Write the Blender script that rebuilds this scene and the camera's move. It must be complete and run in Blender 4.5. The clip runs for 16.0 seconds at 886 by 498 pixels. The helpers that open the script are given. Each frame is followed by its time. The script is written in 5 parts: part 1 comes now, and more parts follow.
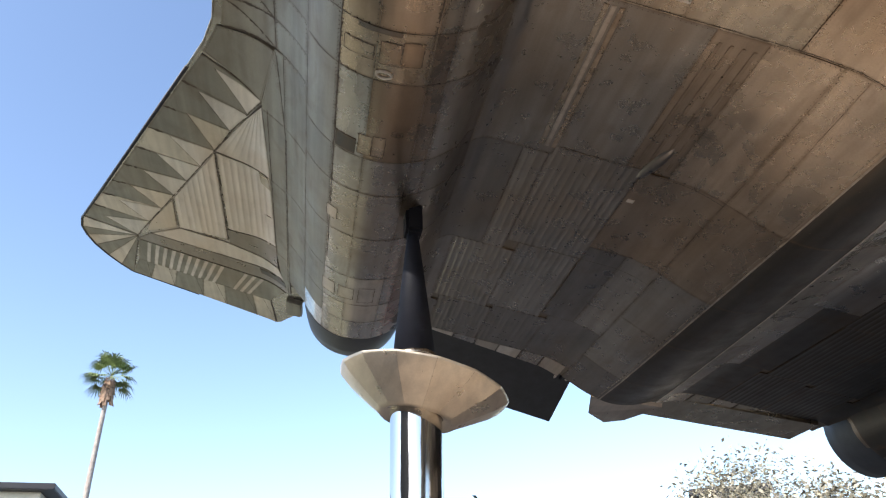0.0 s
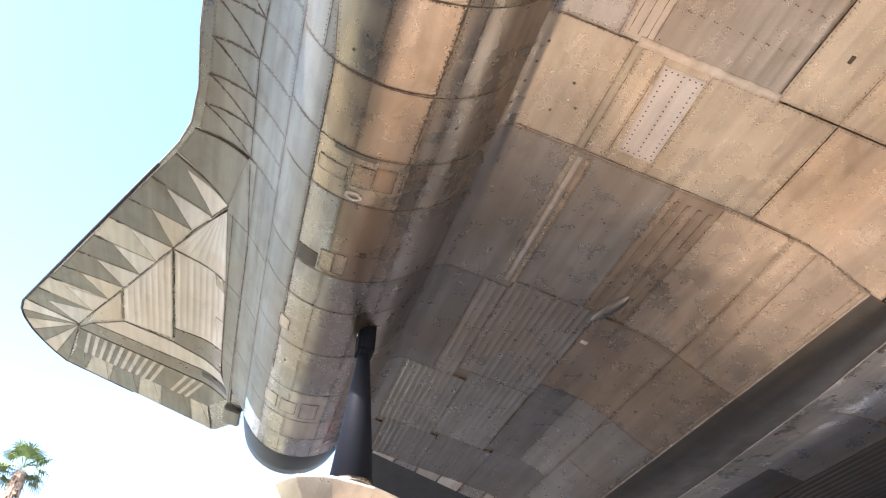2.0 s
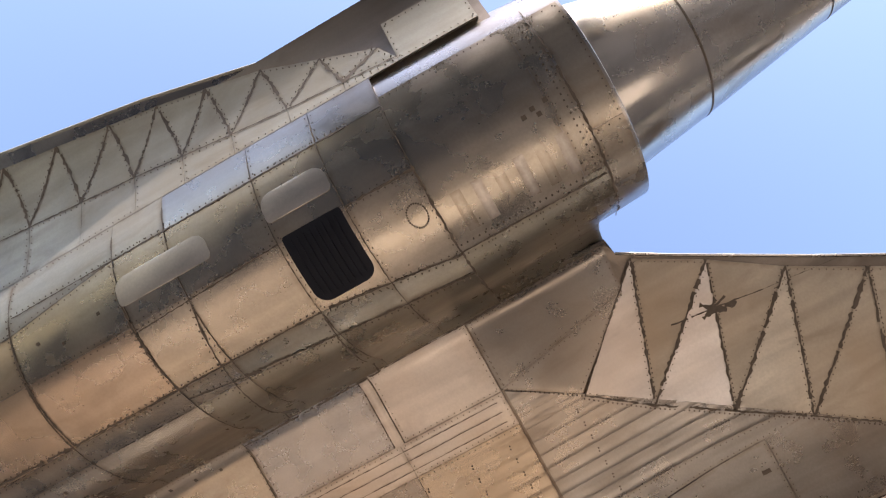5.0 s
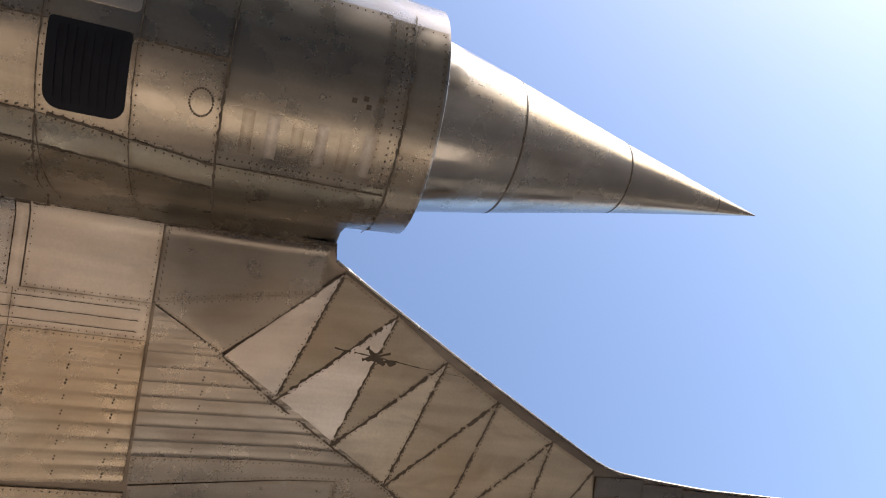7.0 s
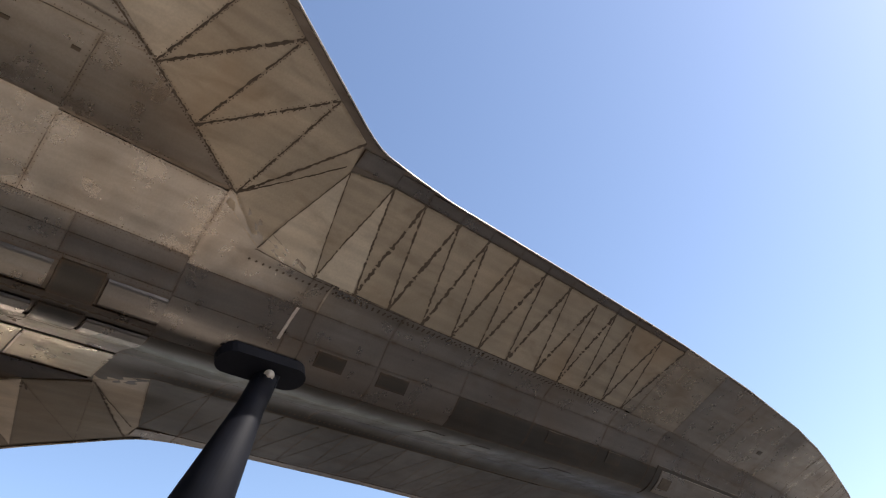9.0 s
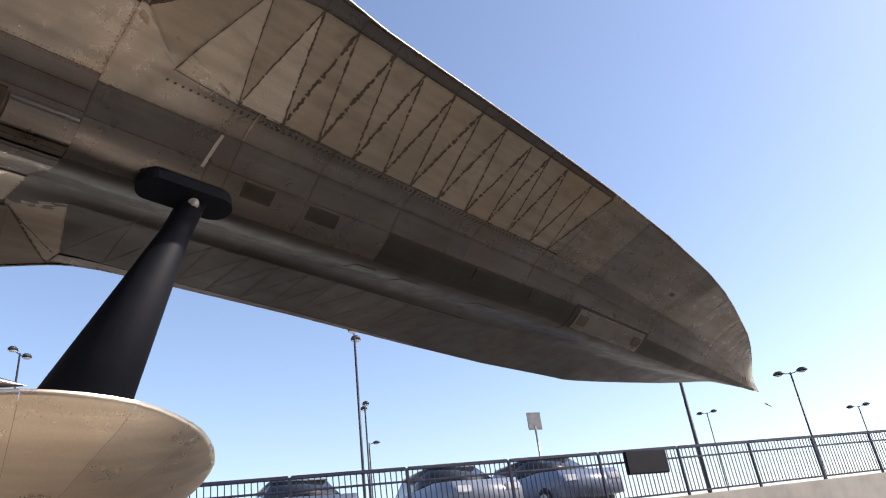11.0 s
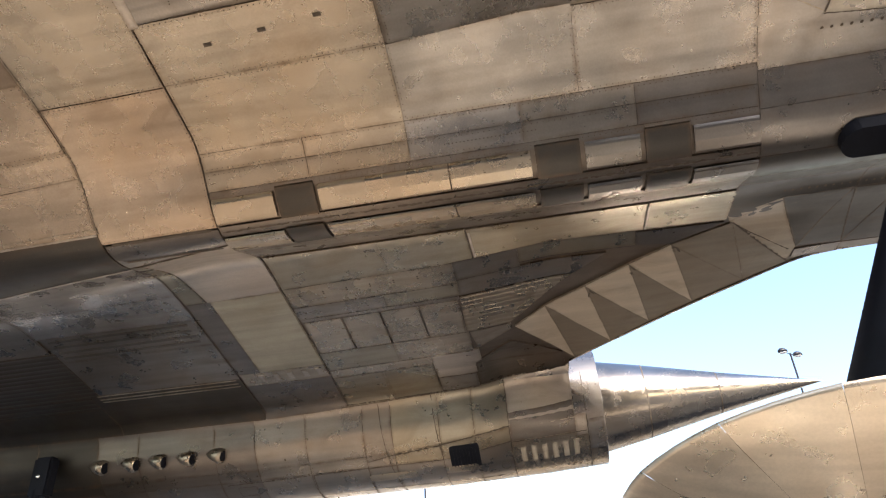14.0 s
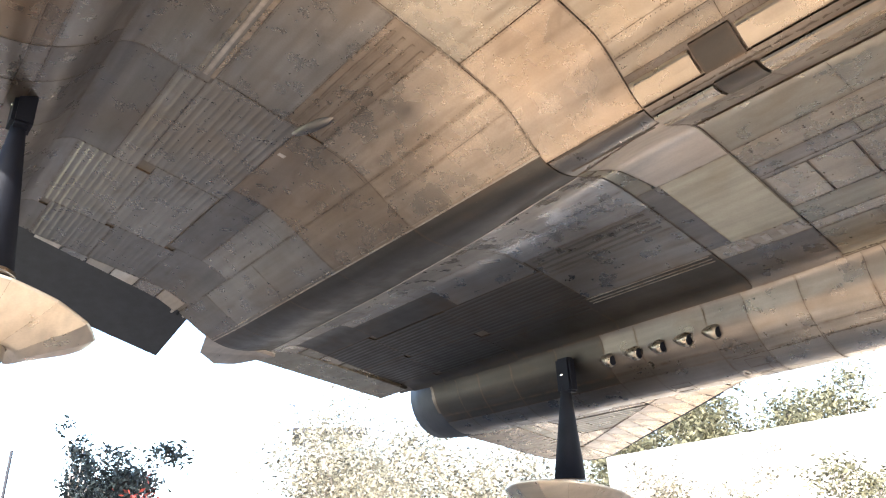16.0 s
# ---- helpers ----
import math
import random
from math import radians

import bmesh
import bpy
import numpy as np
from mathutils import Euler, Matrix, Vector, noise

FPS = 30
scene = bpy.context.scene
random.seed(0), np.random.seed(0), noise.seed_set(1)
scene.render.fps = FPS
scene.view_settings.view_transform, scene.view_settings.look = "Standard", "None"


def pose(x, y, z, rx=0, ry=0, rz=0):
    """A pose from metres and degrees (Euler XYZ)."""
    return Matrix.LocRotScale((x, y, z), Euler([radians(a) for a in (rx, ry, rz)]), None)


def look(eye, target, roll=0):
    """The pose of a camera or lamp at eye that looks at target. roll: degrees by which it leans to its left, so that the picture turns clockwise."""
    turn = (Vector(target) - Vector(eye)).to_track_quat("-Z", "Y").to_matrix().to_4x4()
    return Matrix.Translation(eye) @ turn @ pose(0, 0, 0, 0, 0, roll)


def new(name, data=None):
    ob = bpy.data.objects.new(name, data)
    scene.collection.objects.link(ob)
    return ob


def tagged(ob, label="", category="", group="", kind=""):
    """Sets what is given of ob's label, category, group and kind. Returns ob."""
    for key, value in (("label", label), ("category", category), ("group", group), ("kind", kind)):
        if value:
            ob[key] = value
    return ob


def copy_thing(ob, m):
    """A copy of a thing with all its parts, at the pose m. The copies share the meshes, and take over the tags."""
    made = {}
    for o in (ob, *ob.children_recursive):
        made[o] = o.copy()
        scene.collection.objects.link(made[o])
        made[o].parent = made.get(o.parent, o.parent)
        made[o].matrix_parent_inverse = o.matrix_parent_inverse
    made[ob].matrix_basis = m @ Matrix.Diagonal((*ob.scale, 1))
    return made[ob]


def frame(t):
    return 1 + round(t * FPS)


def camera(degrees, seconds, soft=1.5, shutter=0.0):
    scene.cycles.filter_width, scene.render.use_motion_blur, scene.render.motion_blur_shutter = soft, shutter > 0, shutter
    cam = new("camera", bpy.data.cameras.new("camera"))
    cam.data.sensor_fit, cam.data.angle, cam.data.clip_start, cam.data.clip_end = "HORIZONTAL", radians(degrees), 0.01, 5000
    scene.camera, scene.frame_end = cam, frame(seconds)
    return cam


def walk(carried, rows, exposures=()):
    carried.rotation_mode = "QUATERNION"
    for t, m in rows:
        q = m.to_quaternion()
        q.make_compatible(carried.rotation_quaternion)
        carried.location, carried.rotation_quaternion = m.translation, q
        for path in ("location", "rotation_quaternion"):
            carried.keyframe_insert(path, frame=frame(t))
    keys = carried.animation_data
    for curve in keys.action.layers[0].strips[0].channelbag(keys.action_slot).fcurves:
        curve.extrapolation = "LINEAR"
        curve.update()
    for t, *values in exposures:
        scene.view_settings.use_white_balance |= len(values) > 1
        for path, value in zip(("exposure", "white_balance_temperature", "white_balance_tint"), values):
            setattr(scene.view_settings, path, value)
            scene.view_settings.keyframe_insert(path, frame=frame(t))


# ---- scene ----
cam = camera(64.79, 16.0, soft=1.15)
PATH = [
    (0.0, 4.770, 0.311, 1.502, 119.89, 1.79, 169.83),
    (0.5, 4.773, 0.328, 1.510, 119.90, 1.98, 169.21),
    (1.0, 4.770, 0.335, 1.516, 121.55, 1.32, 167.84),
    (1.5, 4.767, 0.341, 1.546, 125.11, 0.25, 165.90),
    (2.0, 4.769, 0.336, 1.584, 129.40, -1.10, 163.62),
    (2.5, 4.786, 0.323, 1.622, 135.63, -2.66, 160.48),
    (3.0, 4.788, 0.328, 1.647, 143.25, -3.51, 158.02),
    (3.5, 4.786, 0.337, 1.677, 152.13, -4.62, 154.08),
    (3.7, 4.793, 0.336, 1.683, 155.22, -4.87, 152.35),
    (5.8, 4.904, 0.129, 1.811, 163.59, 5.70, 95.81),
    (6.0, 4.905, 0.128, 1.801, 162.69, 6.28, 91.39),
    (6.5, 4.896, 0.131, 1.800, 161.30, 8.27, 83.92),
    (7.0, 4.901, 0.142, 1.790, 158.98, 10.82, 75.57),
    (7.5, 4.910, 0.151, 1.809, 152.57, 11.73, 66.29),
    (8.0, 4.877, 0.218, 1.811, 143.35, 10.63, 58.10),
    (8.5, 4.855, 0.324, 1.748, 135.91, 8.36, 50.94),
    (9.0, 4.858, 0.440, 1.692, 129.05, 6.00, 46.61),
    (9.5, 4.882, 0.567, 1.639, 122.49, 4.90, 42.59),
    (9.7, 4.849, 0.584, 1.657, 120.20, 5.32, 41.26),
    (10.4, 4.845, 0.590, 1.655, 115.60, 5.90, 38.60),
    (11.2, 4.850, 0.550, 1.655, 116.20, 7.20, 43.20),
    (12.0, 4.845, 0.510, 1.662, 119.59, 7.99, 55.22),
    (12.5, 4.771, 0.501, 1.681, 121.32, 6.33, 66.52),
    (13.0, 4.745, 0.502, 1.679, 122.38, 5.27, 77.02),
    (13.5, 4.696, 0.513, 1.714, 122.37, 4.03, 89.00),
    (14.0, 4.630, 0.472, 1.729, 120.54, 3.08, 100.46),
    (14.5, 4.577, 0.450, 1.722, 118.69, 2.41, 111.79),
    (15.0, 4.541, 0.399, 1.727, 115.91, 2.16, 121.92),
    (15.5, 4.500, 0.387, 1.726, 114.31, 2.46, 131.05),
    (16.0, 4.500, 0.365, 1.711, 113.55, 2.44, 139.66),
]
walk(cam, [(t, pose(x, y, z, rx, ry, rz)) for t, x, y, z, rx, ry, rz in PATH],
     exposures=[(0.0, 1.2, 6450, 12), (0.5, 1.22, 6450, 12), (1.0, 1.7, 6500, 15), (1.5, 2.12, 6300, 15), (2.0, 2.42, 6250, 16), (2.5, 2.47, 6250, 18), (3.0, 2.30, 6200, 20), (3.5, 2.12, 6150, 22), (6.0, 1.42, 6900, 15), (6.5, 1.3, 6800, 15),
                (7.0, 1.15, 6600, 14), (8.0, 0.97, 6500, 13), (9.0, 0.84, 6500, 14), (9.5, 0.95, 6900, 17), (12.0, 0.62, 6500, 17), (12.5, 0.82, 6650, 18), (13.0, 1.02, 6450, 17), (13.5, 1.38, 6600, 13), (14.0, 1.78, 6650, 12), (14.5, 2.25, 6450, 10), (15.0, 2.55, 6350, 11), (16.0, 2.68, 6300, 12)])

# ---- light ----
SUN_DIR = Vector((0.62, 0.50, 0.60)).normalized()      # towards the sun
world = bpy.data.worlds.new("daylight")
scene.world = world
world.use_nodes = True
wn = world.node_tree
sky = wn.nodes.new("ShaderNodeTexSky")
sky.sky_type = 'NISHITA'
sky.sun_disc = False
sky.sun_elevation = math.asin(SUN_DIR.z)
sky.sun_rotation = math.atan2(SUN_DIR.x, SUN_DIR.y)
sky.air_density, sky.dust_density, sky.ozone_density = 1.0, 1.2, 1.4
wn.links.new(sky.outputs[0], wn.nodes["Background"].inputs[0])
wn.nodes["Background"].inputs[1].default_value = 0.15
sun = new("sun", bpy.data.lights.new("sun", "SUN"))
sun.data.energy, sun.data.angle, sun.data.color = 2.75, radians(0.53), (1.0, 0.95, 0.86)
sun.matrix_world = look(SUN_DIR * 60, (0, 0, 0))


# ---- materials ----
def node_mat(name):
    m = bpy.data.materials.new(name)
    m.use_nodes = True
    nt = m.node_tree
    return m, nt, nt.nodes["Principled BSDF"]


def noise_node(nt, scale, detail=4.0, rough=0.6, stretch=None, distort=0.0):
    tc = nt.nodes.new("ShaderNodeTexCoord")
    n = nt.nodes.new("ShaderNodeTexNoise")
    n.inputs["Scale"].default_value, n.inputs["Detail"].default_value, n.inputs["Roughness"].default_value = scale, detail, rough
    n.inputs["Distortion"].default_value = distort
    if stretch:
        mp = nt.nodes.new("ShaderNodeMapping")
        mp.inputs["Scale"].default_value = stretch
        nt.links.new(tc.outputs["Object"], mp.inputs["Vector"])
        nt.links.new(mp.outputs[0], n.inputs["Vector"])
    else:
        nt.links.new(tc.outputs["Object"], n.inputs["Vector"])
    return n.outputs["Fac"]


def ranged(nt, fac, lo, hi, a=0.3, b=0.7):
    r = nt.nodes.new("ShaderNodeMapRange")
    r.inputs[1].default_value, r.inputs[2].default_value, r.inputs[3].default_value, r.inputs[4].default_value = a, b, lo, hi
    nt.links.new(fac, r.inputs[0])
    return r.outputs[0]


def times(nt, a, b):
    n = nt.nodes.new("ShaderNodeMath")
    n.operation = 'MULTIPLY'
    nt.links.new(a, n.inputs[0])
    nt.links.new(b, n.inputs[1])
    return n.outputs[0]


def scaled_colour(nt, colour, fac):
    n = nt.nodes.new("ShaderNodeVectorMath")
    n.operation = 'SCALE'
    n.inputs[0].default_value = colour[:3]
    nt.links.new(fac, n.inputs["Scale"])
    return n.outputs[0]


def bump(nt, bsdf, height, strength, distance):
    b = nt.nodes.new("ShaderNodeBump")
    b.inputs["Strength"].default_value, b.inputs["Distance"].default_value = strength, distance
    nt.links.new(height, b.inputs["Height"])
    nt.links.new(b.outputs[0], bsdf.inputs["Normal"])


def seam_nearness(nt, reach):
    """1 at a panel's edge, 0 beyond the reach; meshes without the edge distances count as far from any edge."""
    least = None
    for layer in ("edge_a", "edge_b"):
        uv = nt.nodes.new("ShaderNodeUVMap")
        uv.uv_map = layer
        sep = nt.nodes.new("ShaderNodeSeparateXYZ")
        nt.links.new(uv.outputs[0], sep.inputs[0])
        for k in range(2):
            if least is None:
                least = sep.outputs[k]
                continue
            n = nt.nodes.new("ShaderNodeMath")
            n.operation = 'MINIMUM'
            nt.links.new(least, n.inputs[0])
            nt.links.new(sep.outputs[k], n.inputs[1])
            least = n.outputs[0]
    has = nt.nodes.new("ShaderNodeMath")
    has.operation = 'GREATER_THAN'
    has.inputs[1].default_value = 0.5
    nt.links.new(least, has.inputs[0])
    return times(nt, ranged(nt, least, 1.0, 0.0, 1.0, 1.0 + reach), has.outputs[0])


def mixed(nt, fac, a, colour):
    n = nt.nodes.new("ShaderNodeMixRGB")
    n.inputs[2].default_value = (*colour, 1)
    nt.links.new(fac, n.inputs[0])
    nt.links.new(a, n.inputs[1])
    return n.outputs[0]


def metal(name, colour, rough=0.26, metallic=0.92, vary=0.05, stain=(0.82, 1.10), grime=(0.16, 0.105, 0.065), dirt=1.0):
    """Heat-tinted bare titanium sheet: cloudy stains, faint fore-and-aft rub marks, smudges, dirt caught along the seams."""
    m, nt, b = node_mat(name)
    info = nt.nodes.new("ShaderNodeObjectInfo")
    tint = ranged(nt, info.outputs["Random"], 1 - vary, 1 + vary, 0, 1)
    blot = ranged(nt, noise_node(nt, 1.5, 5, 0.55, None, 0.4), stain[0], stain[1])
    rub = ranged(nt, noise_node(nt, 2.6, 2, 0.45, (4.0, 0.22, 4.0)), 0.84, 1.10)
    grain = ranged(nt, noise_node(nt, 60, 2, 0.6), 0.95, 1.05)
    col = scaled_colour(nt, colour, times(nt, times(nt, tint, blot), times(nt, rub, grain)))
    col = mixed(nt, ranged(nt, noise_node(nt, 0.6, 4, 0.55, (1.0, 0.7, 1.0), 0.6), 0.0, 0.6, 0.44, 0.66), col,
                (colour[0] * 0.92, colour[1] * 0.77, colour[2] * 0.62))                       # broad brown heat staining
    smudge = ranged(nt, noise_node(nt, 4.0, 4, 0.55, (1.0, 0.45, 1.0), 0.8), 0.0, 0.34 * dirt, 0.54, 0.80)
    col = mixed(nt, smudge, col, grime)
    seam = times(nt, seam_nearness(nt, 0.030), ranged(nt, noise_node(nt, 6, 5, 0.7), 0.0, 0.75 * dirt, 0.36, 0.70))
    col = mixed(nt, seam, col, grime)
    nt.links.new(col, b.inputs["Base Color"])
    b.inputs["Metallic"].default_value = metallic
    add = nt.nodes.new("ShaderNodeMath")
    add.operation = 'MULTIPLY_ADD'
    nt.links.new(smudge, add.inputs[0])
    add.inputs[1].default_value = 0.35
    nt.links.new(ranged(nt, noise_node(nt, 4, 5, 0.6), rough - 0.07, rough + 0.10), add.inputs[2])
    nt.links.new(add.outputs[0], b.inputs["Roughness"])
    wave = noise_node(nt, 2.2, 2, 0.5, (1.0, 0.6, 1.0))
    bump(nt, b, wave, 0.20, 0.02)
    return m


def plain(name, colour, rough=0.6, metallic=0.0, scale=8.0, lo=0.8, hi=1.15, bumpy=0.0):
    m, nt, b = node_mat(name)
    fac = times(nt, ranged(nt, noise_node(nt, scale, 5, 0.6), lo, hi), ranged(nt, noise_node(nt, scale * 7, 3, 0.6), 0.92, 1.06))
    nt.links.new(scaled_colour(nt, colour, fac), b.inputs["Base Color"])
    b.inputs["Roughness"].default_value, b.inputs["Metallic"].default_value = rough, metallic
    if bumpy:
        bump(nt, b, noise_node(nt, scale * 5, 4, 0.6), bumpy, 0.02)
    return m


TONE = {
    "tan": metal("titanium_tan", (0.452, 0.390, 0.315)),
    "warm": metal("titanium_warm", (0.462, 0.372, 0.290)),
    "grey": metal("titanium_grey", (0.400, 0.375, 0.355)),
    "dark": metal("titanium_dark", (0.235, 0.213, 0.195), 0.30),
    "slate": metal("titanium_slate", (0.320, 0.290, 0.260), 0.29),
    "umber": metal("titanium_brown", (0.345, 0.272, 0.210), 0.28),
    # near-black, for dark fittings and for shade put into panel colour
    "soot": metal("titanium_darkest", (0.080, 0.072, 0.064), 0.36, 0.75),
    "olive": metal("titanium_olive", (0.370, 0.333, 0.268), 0.29),
    "pale": metal("titanium_pale", (0.560, 0.500, 0.440), 0.34, 0.8),
    "white": metal("titanium_bright", (0.690, 0.640, 0.600), 0.42, 0.6, 0.04, (0.90, 1.05), dirt=0.6),
    "silver": metal("titanium_silver", (0.480, 0.440, 0.395), 0.22, 1.0),
    "cool": metal("titanium_cool_grey", (0.350, 0.335, 0.285), 0.56, 0.30),
    "buff": metal("buff_composite", (0.440, 0.370, 0.285), 0.45, 0.25, 0.05, (0.86, 1.08)),
    "drab": metal("drab_composite", (0.250, 0.210, 0.160), 0.45, 0.25, 0.05, (0.86, 1.08)),
    "cream": metal("cream_composite", (0.620, 0.545, 0.440), 0.48, 0.25, 0.04, (0.90, 1.06)),
}
SEALANT = plain("dark_sealant", (0.115, 0.086, 0.062), 0.75, 0.0, 20)
UNDERSKIN = metal("titanium_underskin", (0.24, 0.20, 0.165), 0.40, 0.85)
BLACK = plain("black_paint", (0.007, 0.008, 0.014), 0.62, 0.0, 5)
BLACK.node_tree.nodes["Principled BSDF"].inputs["Specular IOR Level"].default_value = 0.22
RUBBER = plain("black_composite", (0.045, 0.047, 0.055), 0.55, 0.0, 6)
CHROME, _nt, _b = node_mat("polished_steel")
_b.inputs["Base Color"].default_value, _b.inputs["Metallic"].default_value, _b.inputs["Roughness"].default_value = (0.72, 0.70, 0.67, 1), 1.0, 0.10
bump(_nt, _b, noise_node(_nt, 3, 2, 0.5, (4.0, 4.0, 0.6)), 0.10, 0.02)
BOWL = metal("beige_metal_gores", (0.62, 0.54, 0.44), 0.30, 0.75, 0.07, (0.90, 1.05), (0.36, 0.28, 0.2), 0.4)
ASPHALT = plain("worn_asphalt", (0.060, 0.056, 0.052), 0.9, 0.0, 0.7, 0.75, 1.25, 0.3)
CONCRETE = plain("concrete_paving", (0.43, 0.39, 0.33), 0.9, 0.0, 0.5, 0.75, 1.15, 0.2)
WALLPAINT = plain("pale_render", (0.72, 0.70, 0.66), 0.85, 0.0, 1.2, 0.9, 1.05, 0.1)
BARK = plain("palm_bark", (0.42, 0.37, 0.33), 0.9, 0.0, 3, 0.7, 1.2, 0.5)
FROND = plain("palm_frond_green", (0.20, 0.26, 0.10), 0.55, 0.0, 2, 0.6, 1.4)
DEADFROND = plain("dry_palm_skirt", (0.34, 0.23, 0.16), 0.85, 0.0, 4, 0.6, 1.3)
POLEPAINT = plain("dark_bronze_paint", (0.022, 0.021, 0.027), 0.5, 0.0, 6)
LAMPLENS = plain("frosted_lens", (0.75, 0.76, 0.78), 0.3, 0.0, 8)
RAILPAINT = plain("dark_blue_paint", (0.014, 0.016, 0.045), 0.6, 0.0, 6)
TYRE = plain("tyre_rubber", (0.02, 0.02, 0.02), 0.8)
CARGLASS, _nt, _b = node_mat("tinted_car_glass")
_b.inputs["Base Color"].default_value, _b.inputs["Roughness"].default_value = (0.02, 0.025, 0.03, 1), 0.05


def leaf_mat(name, colour):
    m, nt, b = node_mat(name)
    geo = nt.nodes.new("ShaderNodeNewGeometry")
    nt.links.new(scaled_colour(nt, colour, ranged(nt, geo.outputs["Random Per Island"], 0.12, 2.0, 0, 1)), b.inputs["Base Color"])
    b.inputs["Roughness"].default_value = 0.55
    return m


LEAF_PALE = leaf_mat("pale_dry_leaves", (0.45, 0.41, 0.31))
LEAF_GREEN = leaf_mat("green_leaves", (0.235, 0.22, 0.135))
LEAF_DARK = leaf_mat("dark_leaves", (0.022, 0.030, 0.030))


# ---- small mesh helpers ----
def link(name, me, parent=None, label=""):
    ob = new(name, me)
    if parent is not None:
        ob.parent = parent
    if label:
        ob["label"] = label
    return ob


def mesh_of(name, verts, faces, mat, smooth=None):
    me = bpy.data.meshes.new(name)
    me.from_pydata([tuple(v) for v in verts], [], faces)
    me.materials.append(mat)
    if smooth is not None:
        for p in me.polygons:
            p.use_smooth = smooth
    return me


def part(name, bm, mat, parent=None, label="", smooth=False):
    me = bpy.data.meshes.new(name)
    bm.normal_update()
    bm.to_mesh(me)
    bm.free()
    me.materials.append(mat)
    for p in me.polygons:
        p.use_smooth = smooth
    return link(name, me, parent, label)


def bm_box(bm, a, b, m=None):
    r = bmesh.ops.create_cube(bm, size=1)["verts"]
    for v in r:
        v.co = Vector([a[k] + (b[k] - a[k]) * (v.co[k] + 0.5) for k in range(3)])
        if m is not None:
            v.co = m @ v.co
    return r


def bevelled_box(a, b, w=0.02, m=None):
    bm = bmesh.new()
    bm_box(bm, a, b)
    bmesh.ops.bevel(bm, geom=bm.edges[:], offset=w, segments=2, affect='EDGES')
    if m is not None:
        bm.transform(m)
    return bm


def lathe(profile, axis_a, axis_b, seg=48, closed=False):
    """Turned body: profile rows (distance along a->b, radius)."""
    a, b = Vector(axis_a), Vector(axis_b)
    d = (b - a).normalized()
    q = d.to_track_quat('Z', 'Y')
    bm = bmesh.new()
    rings = []
    for s, r in profile:
        ring = []
        for k in range(seg):
            t = 2 * math.pi * k / seg
            ring.append(bm.verts.new(a + d * s + q @ Vector((r * math.cos(t), r * math.sin(t), 0))))
        rings.append(ring)
    for r0, r1 in zip(rings, rings[1:]):
        for k in range(seg):
            bm.faces.new((r0[k], r0[(k + 1) % seg], r1[(k + 1) % seg], r1[k]))
    if closed:
        bm.faces.new(rings[0][::-1])
        bm.faces.new(rings[-1])
    bmesh.ops.recalc_face_normals(bm, faces=bm.faces[:])
    return bm


def tube(points, r, seg=8):
    bm = bmesh.new()
    prev = None
    for i, p in enumerate(points):
        p = Vector(p)
        a = Vector(points[max(i - 1, 0)])
        c = Vector(points[min(i + 1, len(points) - 1)])
        q = (c - a).normalized().to_track_quat('Z', 'Y')
        rr = r[i] if isinstance(r, (list, tuple)) else r
        ring = [bm.verts.new(p + q @ Vector((rr * math.cos(2 * math.pi * k / seg), rr * math.sin(2 * math.pi * k / seg), 0))) for k in range(seg)]
        if prev:
            for k in range(seg):
                bm.faces.new((prev[k], prev[(k + 1) % seg], ring[(k + 1) % seg], ring[k]))
        else:
            bm.faces.new(ring[::-1])
        prev = ring
    bm.faces.new(prev)
    return bm


# ---- ground ----
bm = bmesh.new()
bmesh.ops.create_grid(bm, x_segments=8, y_segments=8, size=900)
ground = part("ground", bm, ASPHALT)
tagged(ground, "worn dark asphalt all round the display", "ground", kind="structure")

GRASS = plain("mown_grass", (0.26, 0.235, 0.16), 0.9, 0.0, 3, 0.7, 1.3, 0.4)
DRYGRASS = plain("dry_bounce_grass", (0.26, 0.25, 0.165), 0.9, 0.0, 3, 0.7, 1.3, 0.4)
PALESLAB = plain("pale_concrete_slabs", (0.66, 0.57, 0.45), 0.9, 0.0, 0.6, 0.85, 1.1, 0.2)
PLAZA = plain("warm_concrete_slabs", (0.42, 0.345, 0.265), 0.9, 0.0, 0.6, 0.8, 1.15, 0.2)
# ground patches out of view, added for what the underside reflects
for nm, a, b, h, mt, lb in (("lawn", (-60, 4.6), (-9.0, 9.0), 0.02, GRASS, "unseen pale grass, added to brighten the port side"),
                            ("lawn", (5.95, -40), (40, -8.5), 0.02, DRYGRASS, "unseen dry grass, added to brighten the outer wing"),
                            ("pavement", (-60, -15), (-9.05, 4.5), 0.04, PALESLAB, "unseen pale paving, added to brighten the port nacelle"),
                            ("pavement", (-9.0, -7.6), (5.9, -1.2), 0.05, PLAZA, "unseen slab of warm concrete, added for light on the wing"),
                            ("pavement", (0.8, -1.19), (3.4, 5.5), 0.05, PALESLAB, "unseen pale slab, added to brighten the wing edge strip")):
    bm = bevelled_box((a[0], a[1], -0.05), (b[0], b[1], h), 0.01)
    tagged(part(nm, bm, mt), lb, nm, kind="structure")
# unseen plain wall on the starboard side, added to darken the nacelle's reflections
BRICKDARK = plain("dark_brown_masonry", (0.085, 0.070, 0.058), 0.85, 0.0, 1.5, 0.75, 1.2, 0.3)
bm = bevelled_box((20.0, -3.0, -0.1), (20.6, 12.0, 13.0), 0.03)
tagged(part("wall_east", bm, BRICKDARK), "unseen dark brown wall, added to darken the nacelle's reflections", "wall", kind="structure")

# ---- the aircraft: shape of its underside ----
ROLL = 13.1
AIR = pose(0, 0, 5.2, 0, -ROLL, 0)
